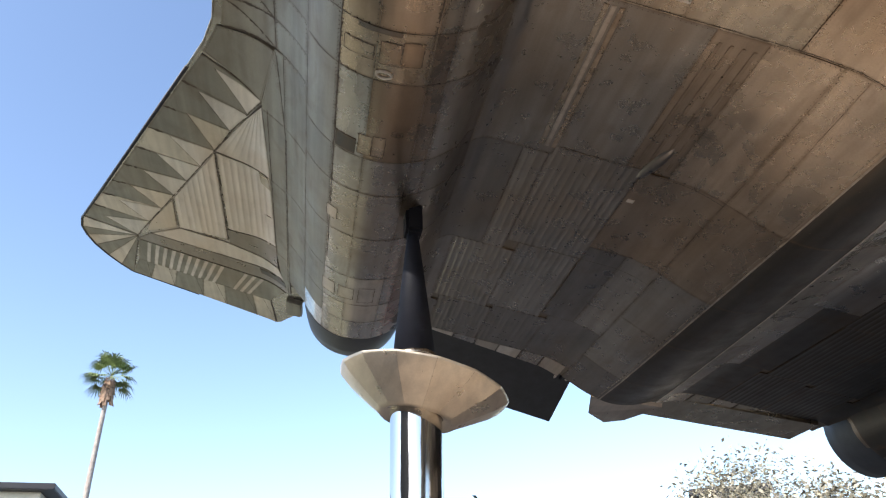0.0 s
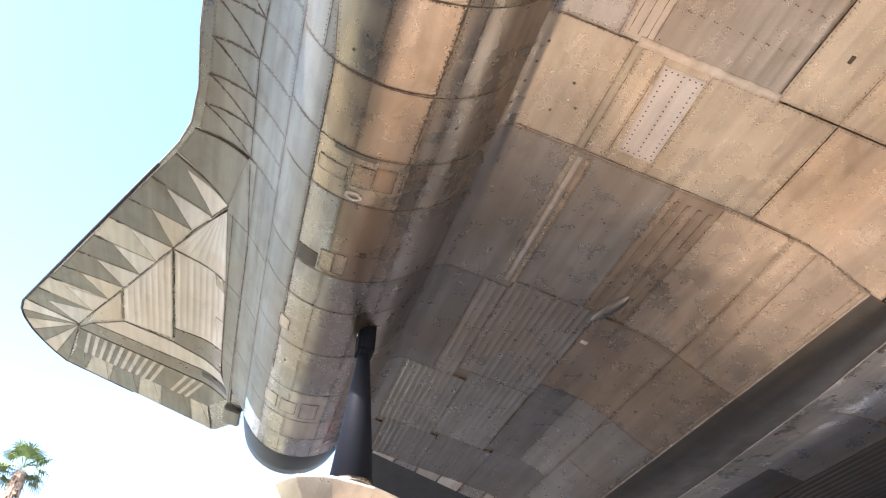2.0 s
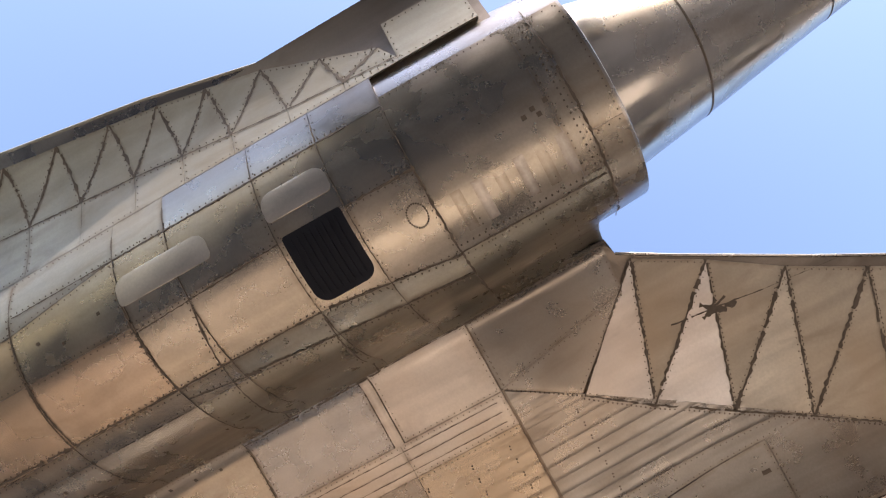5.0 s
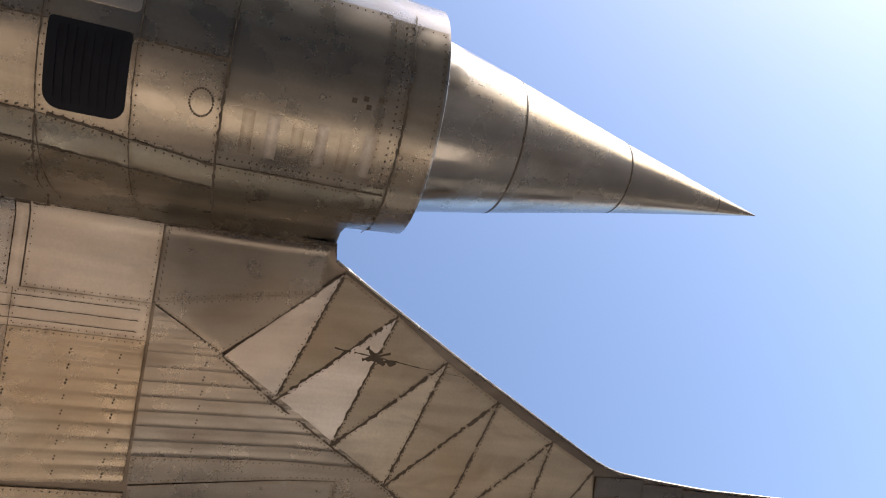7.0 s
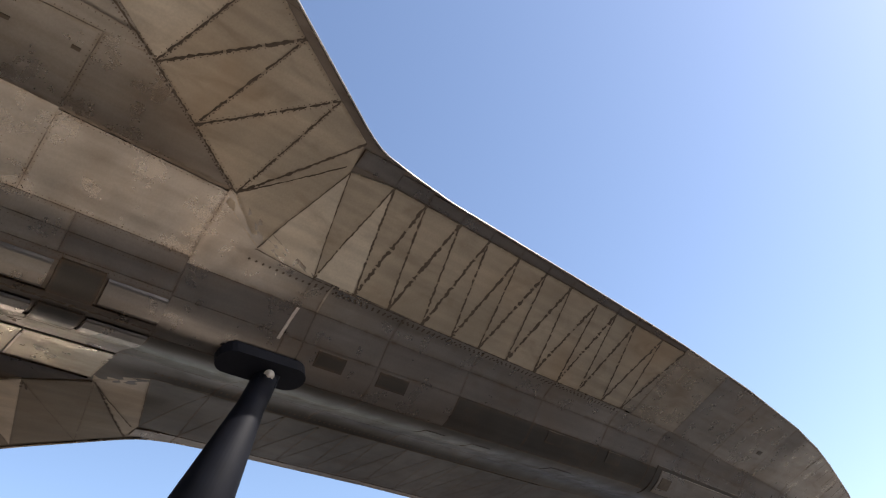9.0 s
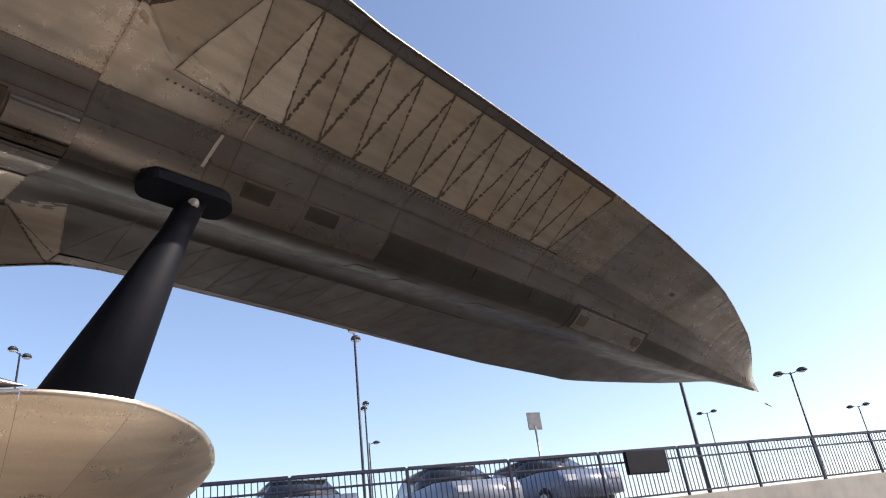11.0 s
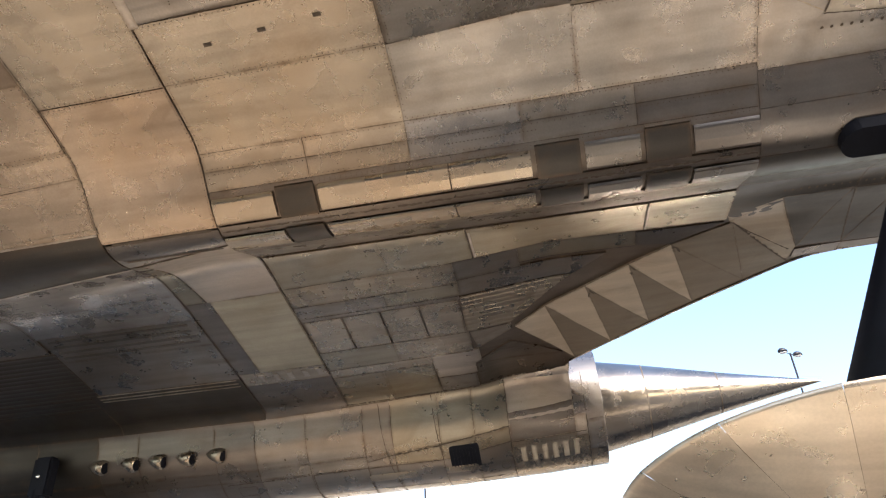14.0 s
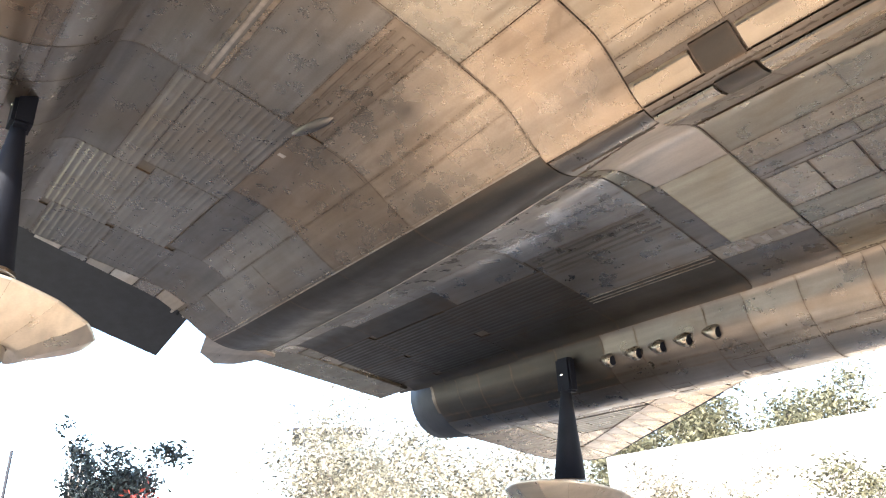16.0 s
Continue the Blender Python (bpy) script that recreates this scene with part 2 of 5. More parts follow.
NX = 4.35                                  # engine axis off the centre line


def lerp(y, ys, vs):
    return float(np.interp(y, ys, vs))


def nac_r(y):
    return lerp(y, (-9.9, -9.1, -8, -6, -3, -1, 0.3, 1.0), (0.72, 0.77, 0.80, 0.82, 0.82, 0.80, 0.755, 0.71))


def edge_x(y):
    """Half-width of body and chine."""
    if y < 0.68:
        return 3.5
    return lerp(y, (0.68, 1.02, 1.81, 2.93, 3.15, 3.5, 4, 7, 8, 8.86, 9.72, 10.58, 11.44, 12.3, 13.16, 14.02, 14.88, 15.74, 16.6, 17.29, 17.72),
                (3.38, 3.18, 2.74, 2.15, 2.06, 2.015, 1.975, 1.94, 1.92, 1.885, 1.85, 1.778, 1.708, 1.59, 1.42, 1.225, 1.03, 0.77, 0.465, 0.195, 0.02))


def edge_z(y):
    return lerp(y, (-1, 0.6, 3.4, 6, 8, 9.72, 11.44, 13.16, 14.88, 16.17, 17.72), (0.10, 0.20, 0.31, 0.27, 0.195, 0.115, 0.045, -0.135, -0.325, -0.49, -0.71))


def strip_x(y):
    """Inner line of the edge strip."""
    return lerp(y, (-0.4, 0.08, 2.24, 2.67, 8.86, 13.16, 17.72), (3.0, 2.71, 1.22, 0.87, 0.82, 0.6, 0.01))


def smin(a, b, k):
    h = max(k - abs(a - b), 0) / k
    return min(a, b) - h * h * k * 0.25


def wing_lift(y):
    """The forward wing rises a little above the plane of its root."""
    return lerp(y, (-0.4, 0.6, 2.2, 3.0, 4.5), (0.06, 0.18, 0.14, 0.05, 0.0))


def port_lift(x, y=0.0):
    """The port wing rides a little above the plane of the starboard wing."""
    return 0.022 * max(-x, 0.0) * lerp(y, (2.2, 4.2), (1, 0))


def low(x, y):
    """Height of the lower skin."""
    ax = abs(x)
    depth = lerp(y, (-11.5, -9, 3, 8.86, 13.16, 17.72), (0.30, 0.38, 0.36, 0.34, 0.28, 0.0))
    hw = lerp(y, (-12, 2, 13.16, 17.72), (0.8, 0.8, 0.75, 0.3))
    u = min(ax / hw, 1)
    z = -depth * (0.5 + 0.5 * math.cos(math.pi * u))
    if y < -2:
        k, v = lerp(y, (-4.5, -2.4), (1, 0)), min(ax / 1.35, 1)
        z = z * (1 - k) - k * depth * (0.5 + 0.5 * math.cos(math.pi * v))
    if ax > NX:
        pass
    elif y > -0.4:
        si, w = strip_x(y), edge_x(y) if y > 0.68 else 3.4
        lift = wing_lift(y) * min(max((ax - 0.7) / 0.5, 0), 1)
        z += lift + min((y + 0.4) / 0.4, 1) * max(edge_z(y) - lift, 0) * min(max((ax - si) / max(w - si, 0.02), 0), 1)
        if y > 8.8:
            z += lerp(y, (8.8, 17.72), (0, -0.42)) * max(0.0, 1 - ax / max(w, 0.02))
    elif y > -2.5:
        z += lerp(y, (-2.5, -0.4), (0, 0.06)) * min(max((ax - 0.7) / 0.5, 0), 1)
    if y < 1.07:
        r, dx = nac_r(y), abs(ax - NX)
        drop = -0.11 if x < 0 else 0.0         # the port engine sits a little higher
        zn = -math.sqrt(r * r - dx * dx) if dx < r else 3 * (dx - r)
        if ax > NX + 0.707 * r:                # flat flank outboard of the engine
            zn = -0.707 * r + 1.0 * (dx - 0.707 * r)
        zn -= drop
        z = smin(z, zn, 0.45 if ax > NX else lerp(y, (-3.2, -1.6, -0.5), (0.8, 0.62, 0.45))) if y < 0.7 else min(z, zn)
    return z + port_lift(x, y)


def high(x, y):
    """Height of the upper skin."""
    ax, w = abs(x), edge_x(y) if y > 0.68 else 3.5
    edge = low(math.copysign(w, x), y) if y > 0.68 else 0.10 + port_lift(x, y)
    t = max(0.0, 1 - ax / max(w, 0.02))
    hump = lerp(y, (-11, -8, 4, 10.58, 14.88, 17.72), (0.25, 0.95, 1.15, 1.05, 0.55, 0.0))
    fw = lerp(y, (-11, 11.44, 17.72), (0.8, 0.8, 0.3))
    z = edge + 0.02 + 0.16 * min(t * 2.5, 1)
    if ax < fw:
        z = max(z, edge + hump * math.sqrt(max(0.0, 1 - (ax / fw) ** 2)))
    return max(z, low(x, y) + 0.07) if y < 3.2 and ax < w - 0.01 else z


aircraft = new("aircraft")
aircraft.matrix_world = AIR
tagged(aircraft, "bare titanium twin-engine jet aircraft banked on three display posts", "aircraft")

# body: upper and lower skins
ROWS = sorted(set([round(-10.0 + 0.2 * k, 3) for k in range(54)] + [0.66, 0.69, 0.9, 1.1, 1.4, 1.8, 2.2, 2.6, 2.93, 3.05, 3.15, 3.3, 3.5]
                  + [round(3.8 + 0.32 * k, 3) for k in range(43)] + [17.4, 17.52, 17.62, 17.72]))
COLS = [k / 40 for k in range(-40, 41)]


def skin(name, height, offset, mat, flip):
    verts, faces = [], []
    n = len(COLS)
    for y in ROWS:
        for u in COLS:
            x = u * edge_x(y)
            verts.append((x, y, height(x, y) + offset))
    for i in range(len(ROWS) - 1):
        for k in range(n - 1):
            f = (i * n + k, i * n + k + 1, (i + 1) * n + k + 1, (i + 1) * n + k)
            faces.append(f[::-1] if flip else f)
    return link(name, mesh_of(name, verts, faces, mat, True), aircraft)


fuselage = skin("fuselage", low, 0.020, UNDERSKIN, True)
fuselage["label"] = "dark sub-skin under the belly panels"
skin("upper_skin", high, 0.0, TONE["grey"], False)


# ---- panels that follow the skin ----
STITCH = {}
SEED = random.Random(8)


def plate(parent, pts, tone, name="panel", gap=0.0016, proud=0.0, side=1, ribs=None, label="", fine=0):
    """One skin panel on four corners (x, y), each edge drawn in by the gap; ribs: (count, height) of beads along y."""
    c = [Vector((p[0] * side, p[1])) for p in pts]
    mid = sum(c, Vector((0, 0))) / len(c)
    inner = []
    m = len(c)
    for i in range(m):                     # offset the outline inwards
        p0, p1, p2 = c[i - 1], c[i], c[(i + 1) % m]
        d0, d1 = (p1 - p0).normalized(), (p2 - p1).normalized()
        n0, n1 = Vector((-d0.y, d0.x)), Vector((-d1.y, d1.x))
        if n0.dot(mid - p1) < 0:
            n0 = -n0
        if n1.dot(mid - p1) < 0:
            n1 = -n1
        den = 1 + n0.dot(n1)
        inner.append(p1 + (n0 + n1) * (gap / max(den, 0.35)))
    if m == 3:
        inner = [inner[0], inner[1], inner[2], inner[2]]
    a, b, d, e = inner[0], inner[1], inner[2], inner[3]

    def at(u, v):
        return (a * (1 - u) + b * u) * (1 - v) + (e * (1 - u) + d * u) * v
    lu, lv = max((b - a).length, (d - e).length), max((e - a).length, (d - b).length)

    def bends(p, q):
        worst = 0
        za, zb = low(*p), low(*q)
        for k in range(1, 8):
            r = p.lerp(q, k / 8)
            worst = max(worst, abs(low(*r) - za - (zb - za) * k / 8))
        return worst
    cu = max(bends(a, b), bends(e, d))
    cv = max(bends(a, e), bends(b, d))
    nu = 1 if cu < 0.002 else min(24, max(3, int(lu / 0.055)))
    nv = 1 if cv < 0.002 else min(24, max(2, int(lv / 0.12)))
    if fine:
        nu = nv = fine
    if ribs:
        nu = ribs[0] * 6
    verts, faces = [], []
    for j in range(nv + 1):
        for i in range(nu + 1):
            p = at(i / nu, j / nv)
            z = low(p.x, p.y) - proud
            if ribs:
                z -= ribs[1] * max(0.0, math.sin(2 * math.pi * ribs[0] * i / nu))
            verts.append((p.x, p.y, z))
    w = nu + 1
    for j in range(nv):
        for i in range(nu):
            q = [j * w + i, j * w + i + 1, (j + 1) * w + i + 1, (j + 1) * w + i]
            faces.append(q)
    top = len(faces)
    rim = list(range(nu)) + [j * w + nu for j in range(nv)] + [nv * w + nu - i for i in range(nu)] + [(nv - j) * w for j in range(nv)]
    base = len(verts)
    for k in rim:
        verts.append(verts[k])
    for k in rim:
        verts.append((verts[k][0], verts[k][1], verts[k][2] + proud + 0.052))
    n = len(rim)
    for k in range(n):
        faces.append((base + k, base + n + k, base + n + (k + 1) % n, base + (k + 1) % n))
    # the faces look down
    v0, v1, v2 = Vector(verts[faces[0][0]]), Vector(verts[faces[0][1]]), Vector(verts[faces[0][2]])
    if (v1 - v0).cross(v2 - v0).z > 0:
        faces = [f[::-1] for f in faces]
    me = mesh_of(name, verts, faces, TONE[tone] if isinstance(tone, str) else tone)
    for k, p in enumerate(me.polygons):
        p.use_smooth = k < top
    wa, wb, ha, hb = (b - a).length, (d - e).length, (e - a).length, (d - b).length
    near_a, near_b = [], []
    for k, p in enumerate(me.polygons):
        for q in p.vertices:
            if k >= top or q >= base:
                near_a += (1.0, 1.0)
                near_b += (1.0, 1.0)
                continue
            u, v = (q % w) / nu, (q // w) / nv
            wide, tall = wa * (1 - v) + wb * v, ha * (1 - u) + hb * u
            near_a += (1 + u * wide, 1 + (1 - u) * wide)
            near_b += (1 + v * tall, 1 + (1 - v) * tall)
    if name != "corrugation":
        me.uv_layers.new(name="edge_a").data.foreach_set("uv", near_a)
        me.uv_layers.new(name="edge_b").data.foreach_set("uv", near_b)
    if name == "panel" and isinstance(tone, str) and proud == 0 and -5.3 < mid.y < 2.4 and mid.x > 0.2:
        for i in range(m):                 # fastener rows along most of the near panels' edges
            p, q = c[i], c[(i + 1) % m]
            if (q - p).length > 0.14 and SEED.random() < 0.62:
                t = (q - p).normalized()
                rivets("rivet%d" % int(mid.y + 6), p + t * 0.03, q - t * 0.03, 0.042, 0.0042, 1, 0.019 if Vector((-t.y, t.x)).dot(mid - p) > 0 else -0.019)
    return link(name, me, parent, label)


def rect(parent, x0, x1, y0, y1, tone, **kw):
    return plate(parent, [(x0, y0), (x1, y0), (x1, y1), (x0, y1)], tone, **kw)


def rounded(parent, x0, x1, y0, y1, mat, name, r_in, r_out, proud=0.004, bulge=0.0, side=1, label=""):
    """A cover following the skin, with rounded corners on its inboard and outboard sides."""
    verts, faces, n, m = [], [], 18, 8
    rim = []
    for i in range(n + 1):
        u = 0.5 - 0.5 * math.cos(math.pi * i / n)
        x = x0 + (x1 - x0) * u
        cut = 0.0
        for r, d in ((r_in, x - x0), (r_out, x1 - x)):
            if d < r:
                cut = max(cut, r - math.sqrt(max(r * r - (r - d) ** 2, 0)))
        for j in range(m + 1):
            y = y0 + cut + (y1 - y0 - 2 * cut) * j / m
            z = low(x * side, y) - proud - bulge * (math.sin(math.pi * u) * math.sin(math.pi * j / m)) ** 0.5
            verts.append((x * side, y, z))
    for i in range(n):
        for j in range(m):
            k = i * (m + 1) + j
            f = (k, k + 1, k + m + 2, k + m + 1)
            faces.append(f if side > 0 else f[::-1])
    top = len(faces)
    rim = [i * (m + 1) for i in range(n + 1)] + [n * (m + 1) + j for j in range(1, m + 1)] + [i * (m + 1) + m for i in range(n - 1, -1, -1)] + [j for j in range(m - 1, 0, -1)]
    b = len(verts)
    verts += [verts[k] for k in rim] + [(verts[k][0], verts[k][1], verts[k][2] + proud + 0.03) for k in rim]
    q = len(rim)
    for k in range(q):
        f = (b + k, b + (k + 1) % q, b + q + (k + 1) % q, b + q + k)
        faces.append(f if side > 0 else f[::-1])
    me = mesh_of(name, verts, faces, TONE[mat] if isinstance(mat, str) else mat)
    for p in me.polygons:
        p.use_smooth = p.index < top
    return link(name, me, parent, label)




def stitch(where, p, q, width=0.011, side=1, rows=1, rnd=random.Random(4)):
    """A worn line of sealant and rivets from p to q, as a jagged ribbon just proud of the skin."""
    verts, faces = STITCH.setdefault(where, ([], []))
    p, q = Vector((p[0] * side, p[1])), Vector((q[0] * side, q[1]))
    d = q - p
    n = max(3, int(d.length / 0.022))
    nrm = Vector((-d.y, d.x)).normalized()
    s0 = len(verts)
    for i in range(n + 1):
        c = p + d * (i / n)
        for sg in (-1, 1):
            h = width * (0.25 + 1.15 * rnd.random() ** 1.6)
            r = c + nrm * (sg * h * 0.5)
            verts.append((r.x, r.y, low(r.x, r.y) - 0.0035))
    for i in range(n):
        k = s0 + 2 * i
        if width < 0.015 or rnd.random() > 0.10:
            faces.append((k, k + 1, k + 3, k + 2))


def rivets(where, p, q, step=0.035, r=0.0048, side=1, off=0.0):
    verts, faces = STITCH.setdefault(where, ([], []))
    p, q = Vector((p[0] * side, p[1])), Vector((q[0] * side, q[1]))
    d = q - p
    nrm = Vector((-d.y, d.x)).normalized() * off
    n = max(1, int(d.length / step))
    for i in range(n + 1):
        c = p + d * (i / n) + nrm
        z = low(c.x, c.y) - 0.003
        k = len(verts)
        verts.extend(((c.x - r, c.y - r * 0.5, z), (c.x, c.y - r, z), (c.x + r, c.y - r * 0.4, z), (c.x + r, c.y + r * 0.6, z), (c.x, c.y + r, z), (c.x - r, c.y + r * 0.5, z)))
        faces.append((k, k + 1, k + 2, k + 3, k + 4, k + 5))


# centre belly, from the forward pylon aft
belly = new("belly")
belly.parent = aircraft
belly["label"] = "stained titanium belly with paired raised strips"
def keel_x(y):
    """Port edge of the near-black keel band, shade painted where the belly turns away."""
    return lerp(y, (-10.0, -6.35, -3.05), (-0.78, -0.62, -0.32))


# warm forward to dark aft, port darker: ground reflections put into the tones
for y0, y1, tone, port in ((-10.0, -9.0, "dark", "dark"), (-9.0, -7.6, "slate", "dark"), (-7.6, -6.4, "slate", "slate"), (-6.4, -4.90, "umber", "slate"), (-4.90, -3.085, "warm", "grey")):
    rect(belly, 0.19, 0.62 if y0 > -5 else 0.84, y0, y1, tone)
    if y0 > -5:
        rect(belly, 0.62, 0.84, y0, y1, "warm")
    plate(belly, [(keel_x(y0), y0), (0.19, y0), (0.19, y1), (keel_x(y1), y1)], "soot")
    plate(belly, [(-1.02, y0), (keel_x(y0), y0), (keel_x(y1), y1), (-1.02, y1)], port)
    plate(belly, [(keel_x(y0) - 0.022, y0), (keel_x(y0) + 0.004, y0), (keel_x(y1) + 0.004, y1), (keel_x(y1) - 0.022, y1)], "white", name="strap", proud=0.007, gap=0.002)
    rect(belly, 0.185, 0.205, y0, y1, "pale", name="strap", proud=0.006, gap=0.002)
    rect(belly, 0.235, 0.25, y0, y1, "tan", name="strap", proud=0.004, gap=0.002)
rect(belly, 0.10, 1.22, -3.085, -2.06, "warm", gap=0.003)
plate(belly, [(-0.29, -3.07), (0.085, -3.07), (0.085, -2.06), (-0.11, -2.06)], "dark")
plate(belly, [(-1.21, -2.84), (-0.30, -2.97), (-0.12, -2.05), (-1.21, -2.05)], "pale", gap=0.003)
plate(belly, [(-1.21, -3.08), (-0.30, -3.08), (-0.30, -2.975), (-1.21, -2.845)], "olive", gap=0.003)
# tones darken forward: the belly's dark reflections are put into its panels
for y0, y1, tone in ((-2.05, -1.2, "tan"), (-1.2, -0.38, "tan"), (-0.38, 0.5, "grey"), (0.5, 1.35, "slate"), (1.35, 2.22, "dark")):
    rect(belly, 0.36, 0.49, y0, y1, tone if y0 > -0.5 else "tan")
    rect(belly, 0.49, 0.62, y0, y1, tone if y0 > -0.5 else "tan")
    rect(belly, -0.62, -0.34, y0, y1, "dark" if y0 > -0.5 else "slate")
for y0, y1 in ((-2.05, -1.2), (-1.2, -0.4), (-0.4, 0.52), (0.52, 1.4), (1.4, 2.22)):
    rect(belly, 0.31, 0.36, y0, y1, "dark")
    rect(belly, -0.34, -0.24, y0, y1, "slate")


def bead(parent, x0, x1, y0, y1, tone, h=0.018):
    """A raised rounded strip along the belly."""
    prof = ((0, 0), (0.05, 0.8), (0.12, 1), (0.5, 1.08), (0.88, 1), (0.95, 0.8), (1, 0))
    verts, faces, n = [], [], len(prof) - 1
    for y in (y0 + 0.006, y1 - 0.006):
        for u, v in prof:
            x = x0 + (x1 - x0) * u
            verts.append((x, y, low(x, y) - h * v - 0.002))
    for k in range(n):
        faces.append((k, n + 1 + k, n + 2 + k, k + 1))
    faces += [tuple(range(n + 1)), tuple(range(2 * n + 1, n, -1))]
    return link("strip", mesh_of("strip", verts, faces, TONE[tone], False), parent)


for x0, x1, s in ((0.12, 0.31, 1), (-0.24, -0.02, -1)):
    for y0, y1, tone in ((-2.05, -1.52, "pale"), (-1.16, -0.1, "pale"), (-0.1, 0.54, "tan"), (0.94, 1.36, "slate"), (1.74, 2.22, "dark")):
        bead(belly, x0, x1, y0, y1, ("tan" if tone == "pale" else tone) if s > 0 or y0 > 0.9 else "tan")
    for y0, y1 in ((-1.5, -1.18), (0.57, 0.91), (1.39, 1.72)):
        ob = rect(belly, x0 - 0.01, x1 + 0.03, y0, y1, "soot", name="hatch", proud=0.020)
        for k in range(2):
            rivets("belly", (x0 + (x1 - x0) * k, y0), (x0 + (x1 - x0) * k, y1), 0.03)
rect(belly, 0.0, 0.10, -2.05, 2.22, "dark")
stitch("belly", (0.05, -2.05), (0.05, 2.2), 0.02)
for x in (0.62, 0.36):
    rivets("belly", (x, -0.38), (x, 2.2), 0.05)
rivets("belly", (0.43, -0.1), (0.43, 0.6), 0.03, 0.006)
for k in range(9):
    rivets("belly", (0.10, -3.3 - 0.7 * k), (-0.3, -3.3 - 0.7 * k), 0.12, 0.006)
# open slot beside the wide belly panel
for x0, x1 in ((0.075, 0.10), (-0.165, -0.135)):
    vs = [(x0, -3.0, low(x0, -3.0) - 0.004), (x1, -3.0, low(x1, -3.0) - 0.004), (x1, -2.12, low(x1, -2.12) - 0.004), (x0, -2.12, low(x0, -2.12) - 0.004)]
    link("slot", mesh_of("slot", vs, [(0, 3, 2, 1)], SEALANT), belly)

# forward belly under the nose
NOSE_Y = (2.22, 3.25, 3.45, 4.3, 5.4, 6.6, 7.9, 9.03, 10.24, 11.44, 12.64, 13.93, 15.22, 16.43, 17.29)
for y0, y1 in zip(NOSE_Y, NOSE_Y[1:]):
    far = y0 > 8.5
    for s in (1, -1):
        a0, a1 = strip_x(y0), strip_x(y1)
        m0, m1 = min(0.57, a0 * 0.68), min(0.57, a1 * 0.68)
        i0, i1 = min(0.34, a0 * 0.4), min(0.34, a1 * 0.4)
        # port panels near-black: shade on that side is put into their colour
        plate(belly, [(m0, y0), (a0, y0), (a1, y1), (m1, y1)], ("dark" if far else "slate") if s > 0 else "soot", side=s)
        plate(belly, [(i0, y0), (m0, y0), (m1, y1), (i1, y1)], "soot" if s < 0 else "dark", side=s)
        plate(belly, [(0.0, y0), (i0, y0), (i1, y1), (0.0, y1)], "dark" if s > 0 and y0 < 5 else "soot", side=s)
for y0, y1 in ((3.63, 3.95), (4.35, 4.72), (6.9, 7.2), (8.1, 8.4)):
    rect(belly, 0.19, 0.32, y0, y1, "soot", name="hatch", proud=0.008)
for y0, y1, s in ((5.3, 5.6, -1), (6.0, 6.3, -1), (7.4, 7.8, -1)):
    rect(belly, 0.15, 0.32, y0, y1, "soot", name="hatch", proud=0.006, side=s)
rect(belly, -0.12, 0.36, 9.22, 11.46, "soot", name="hatch_frame", proud=0.006)
rect(belly, 0.01, 0.32, 9.34, 11.36, "slate", name="nose_hatch", proud=0.014, label="pale rectangular hatch with dark end windows")
rect(belly, 0.10, 0.25, 9.40, 9.64, SEALANT, name="hatch_window", proud=0.020)
rect(belly, 0.10, 0.25, 11.06, 11.30, SEALANT, name="hatch_window", proud=0.020)
rect(belly, 1.05, 1.12, 11.12, 11.24, "soot", name="drain", proud=0.006)
plate(belly, [(0.30, 3.19), (0.56, 3.25), (0.56, 3.285), (0.30, 3.225)], "white", name="trim_strip", proud=0.004)
rect(belly, 0.575, 0.86, 3.44, 3.462, "pale", name="trim_strip", proud=0.004)
rivets("belly", (0.80, 3.3), (0.80, 7.6), 0.07, 0.012)

# chine and leading-edge strips, both sides
STARBOARD_IN = [(2.66, 0.07), (2.38, 0.44), (2.11, 0.87), (1.86, 1.29), (1.58, 1.73), (1.22, 2.27)]
PORT_IN = [(2.43, 0.14), (2.18, 0.49), (1.94, 0.92), (1.67, 1.36), (1.45, 1.76), (1.24, 2.30)]
OUT = [(3.30, 0.76), (3.06, 1.18), (2.78, 1.60), (2.53, 2.05), (2.27, 2.55), (2.07, 2.95)]
CHI = [2.65, 3.24, 3.68, 4.07, 4.50, 4.90, 5.29, 5.72, 6.18, 6.59, 6.99, 7.46, 7.86]
CHO = [3.42, 3.79, 4.21, 4.60, 5.04, 5.46, 5.87, 6.34, 6.68, 7.05, 7.60, 8.10]
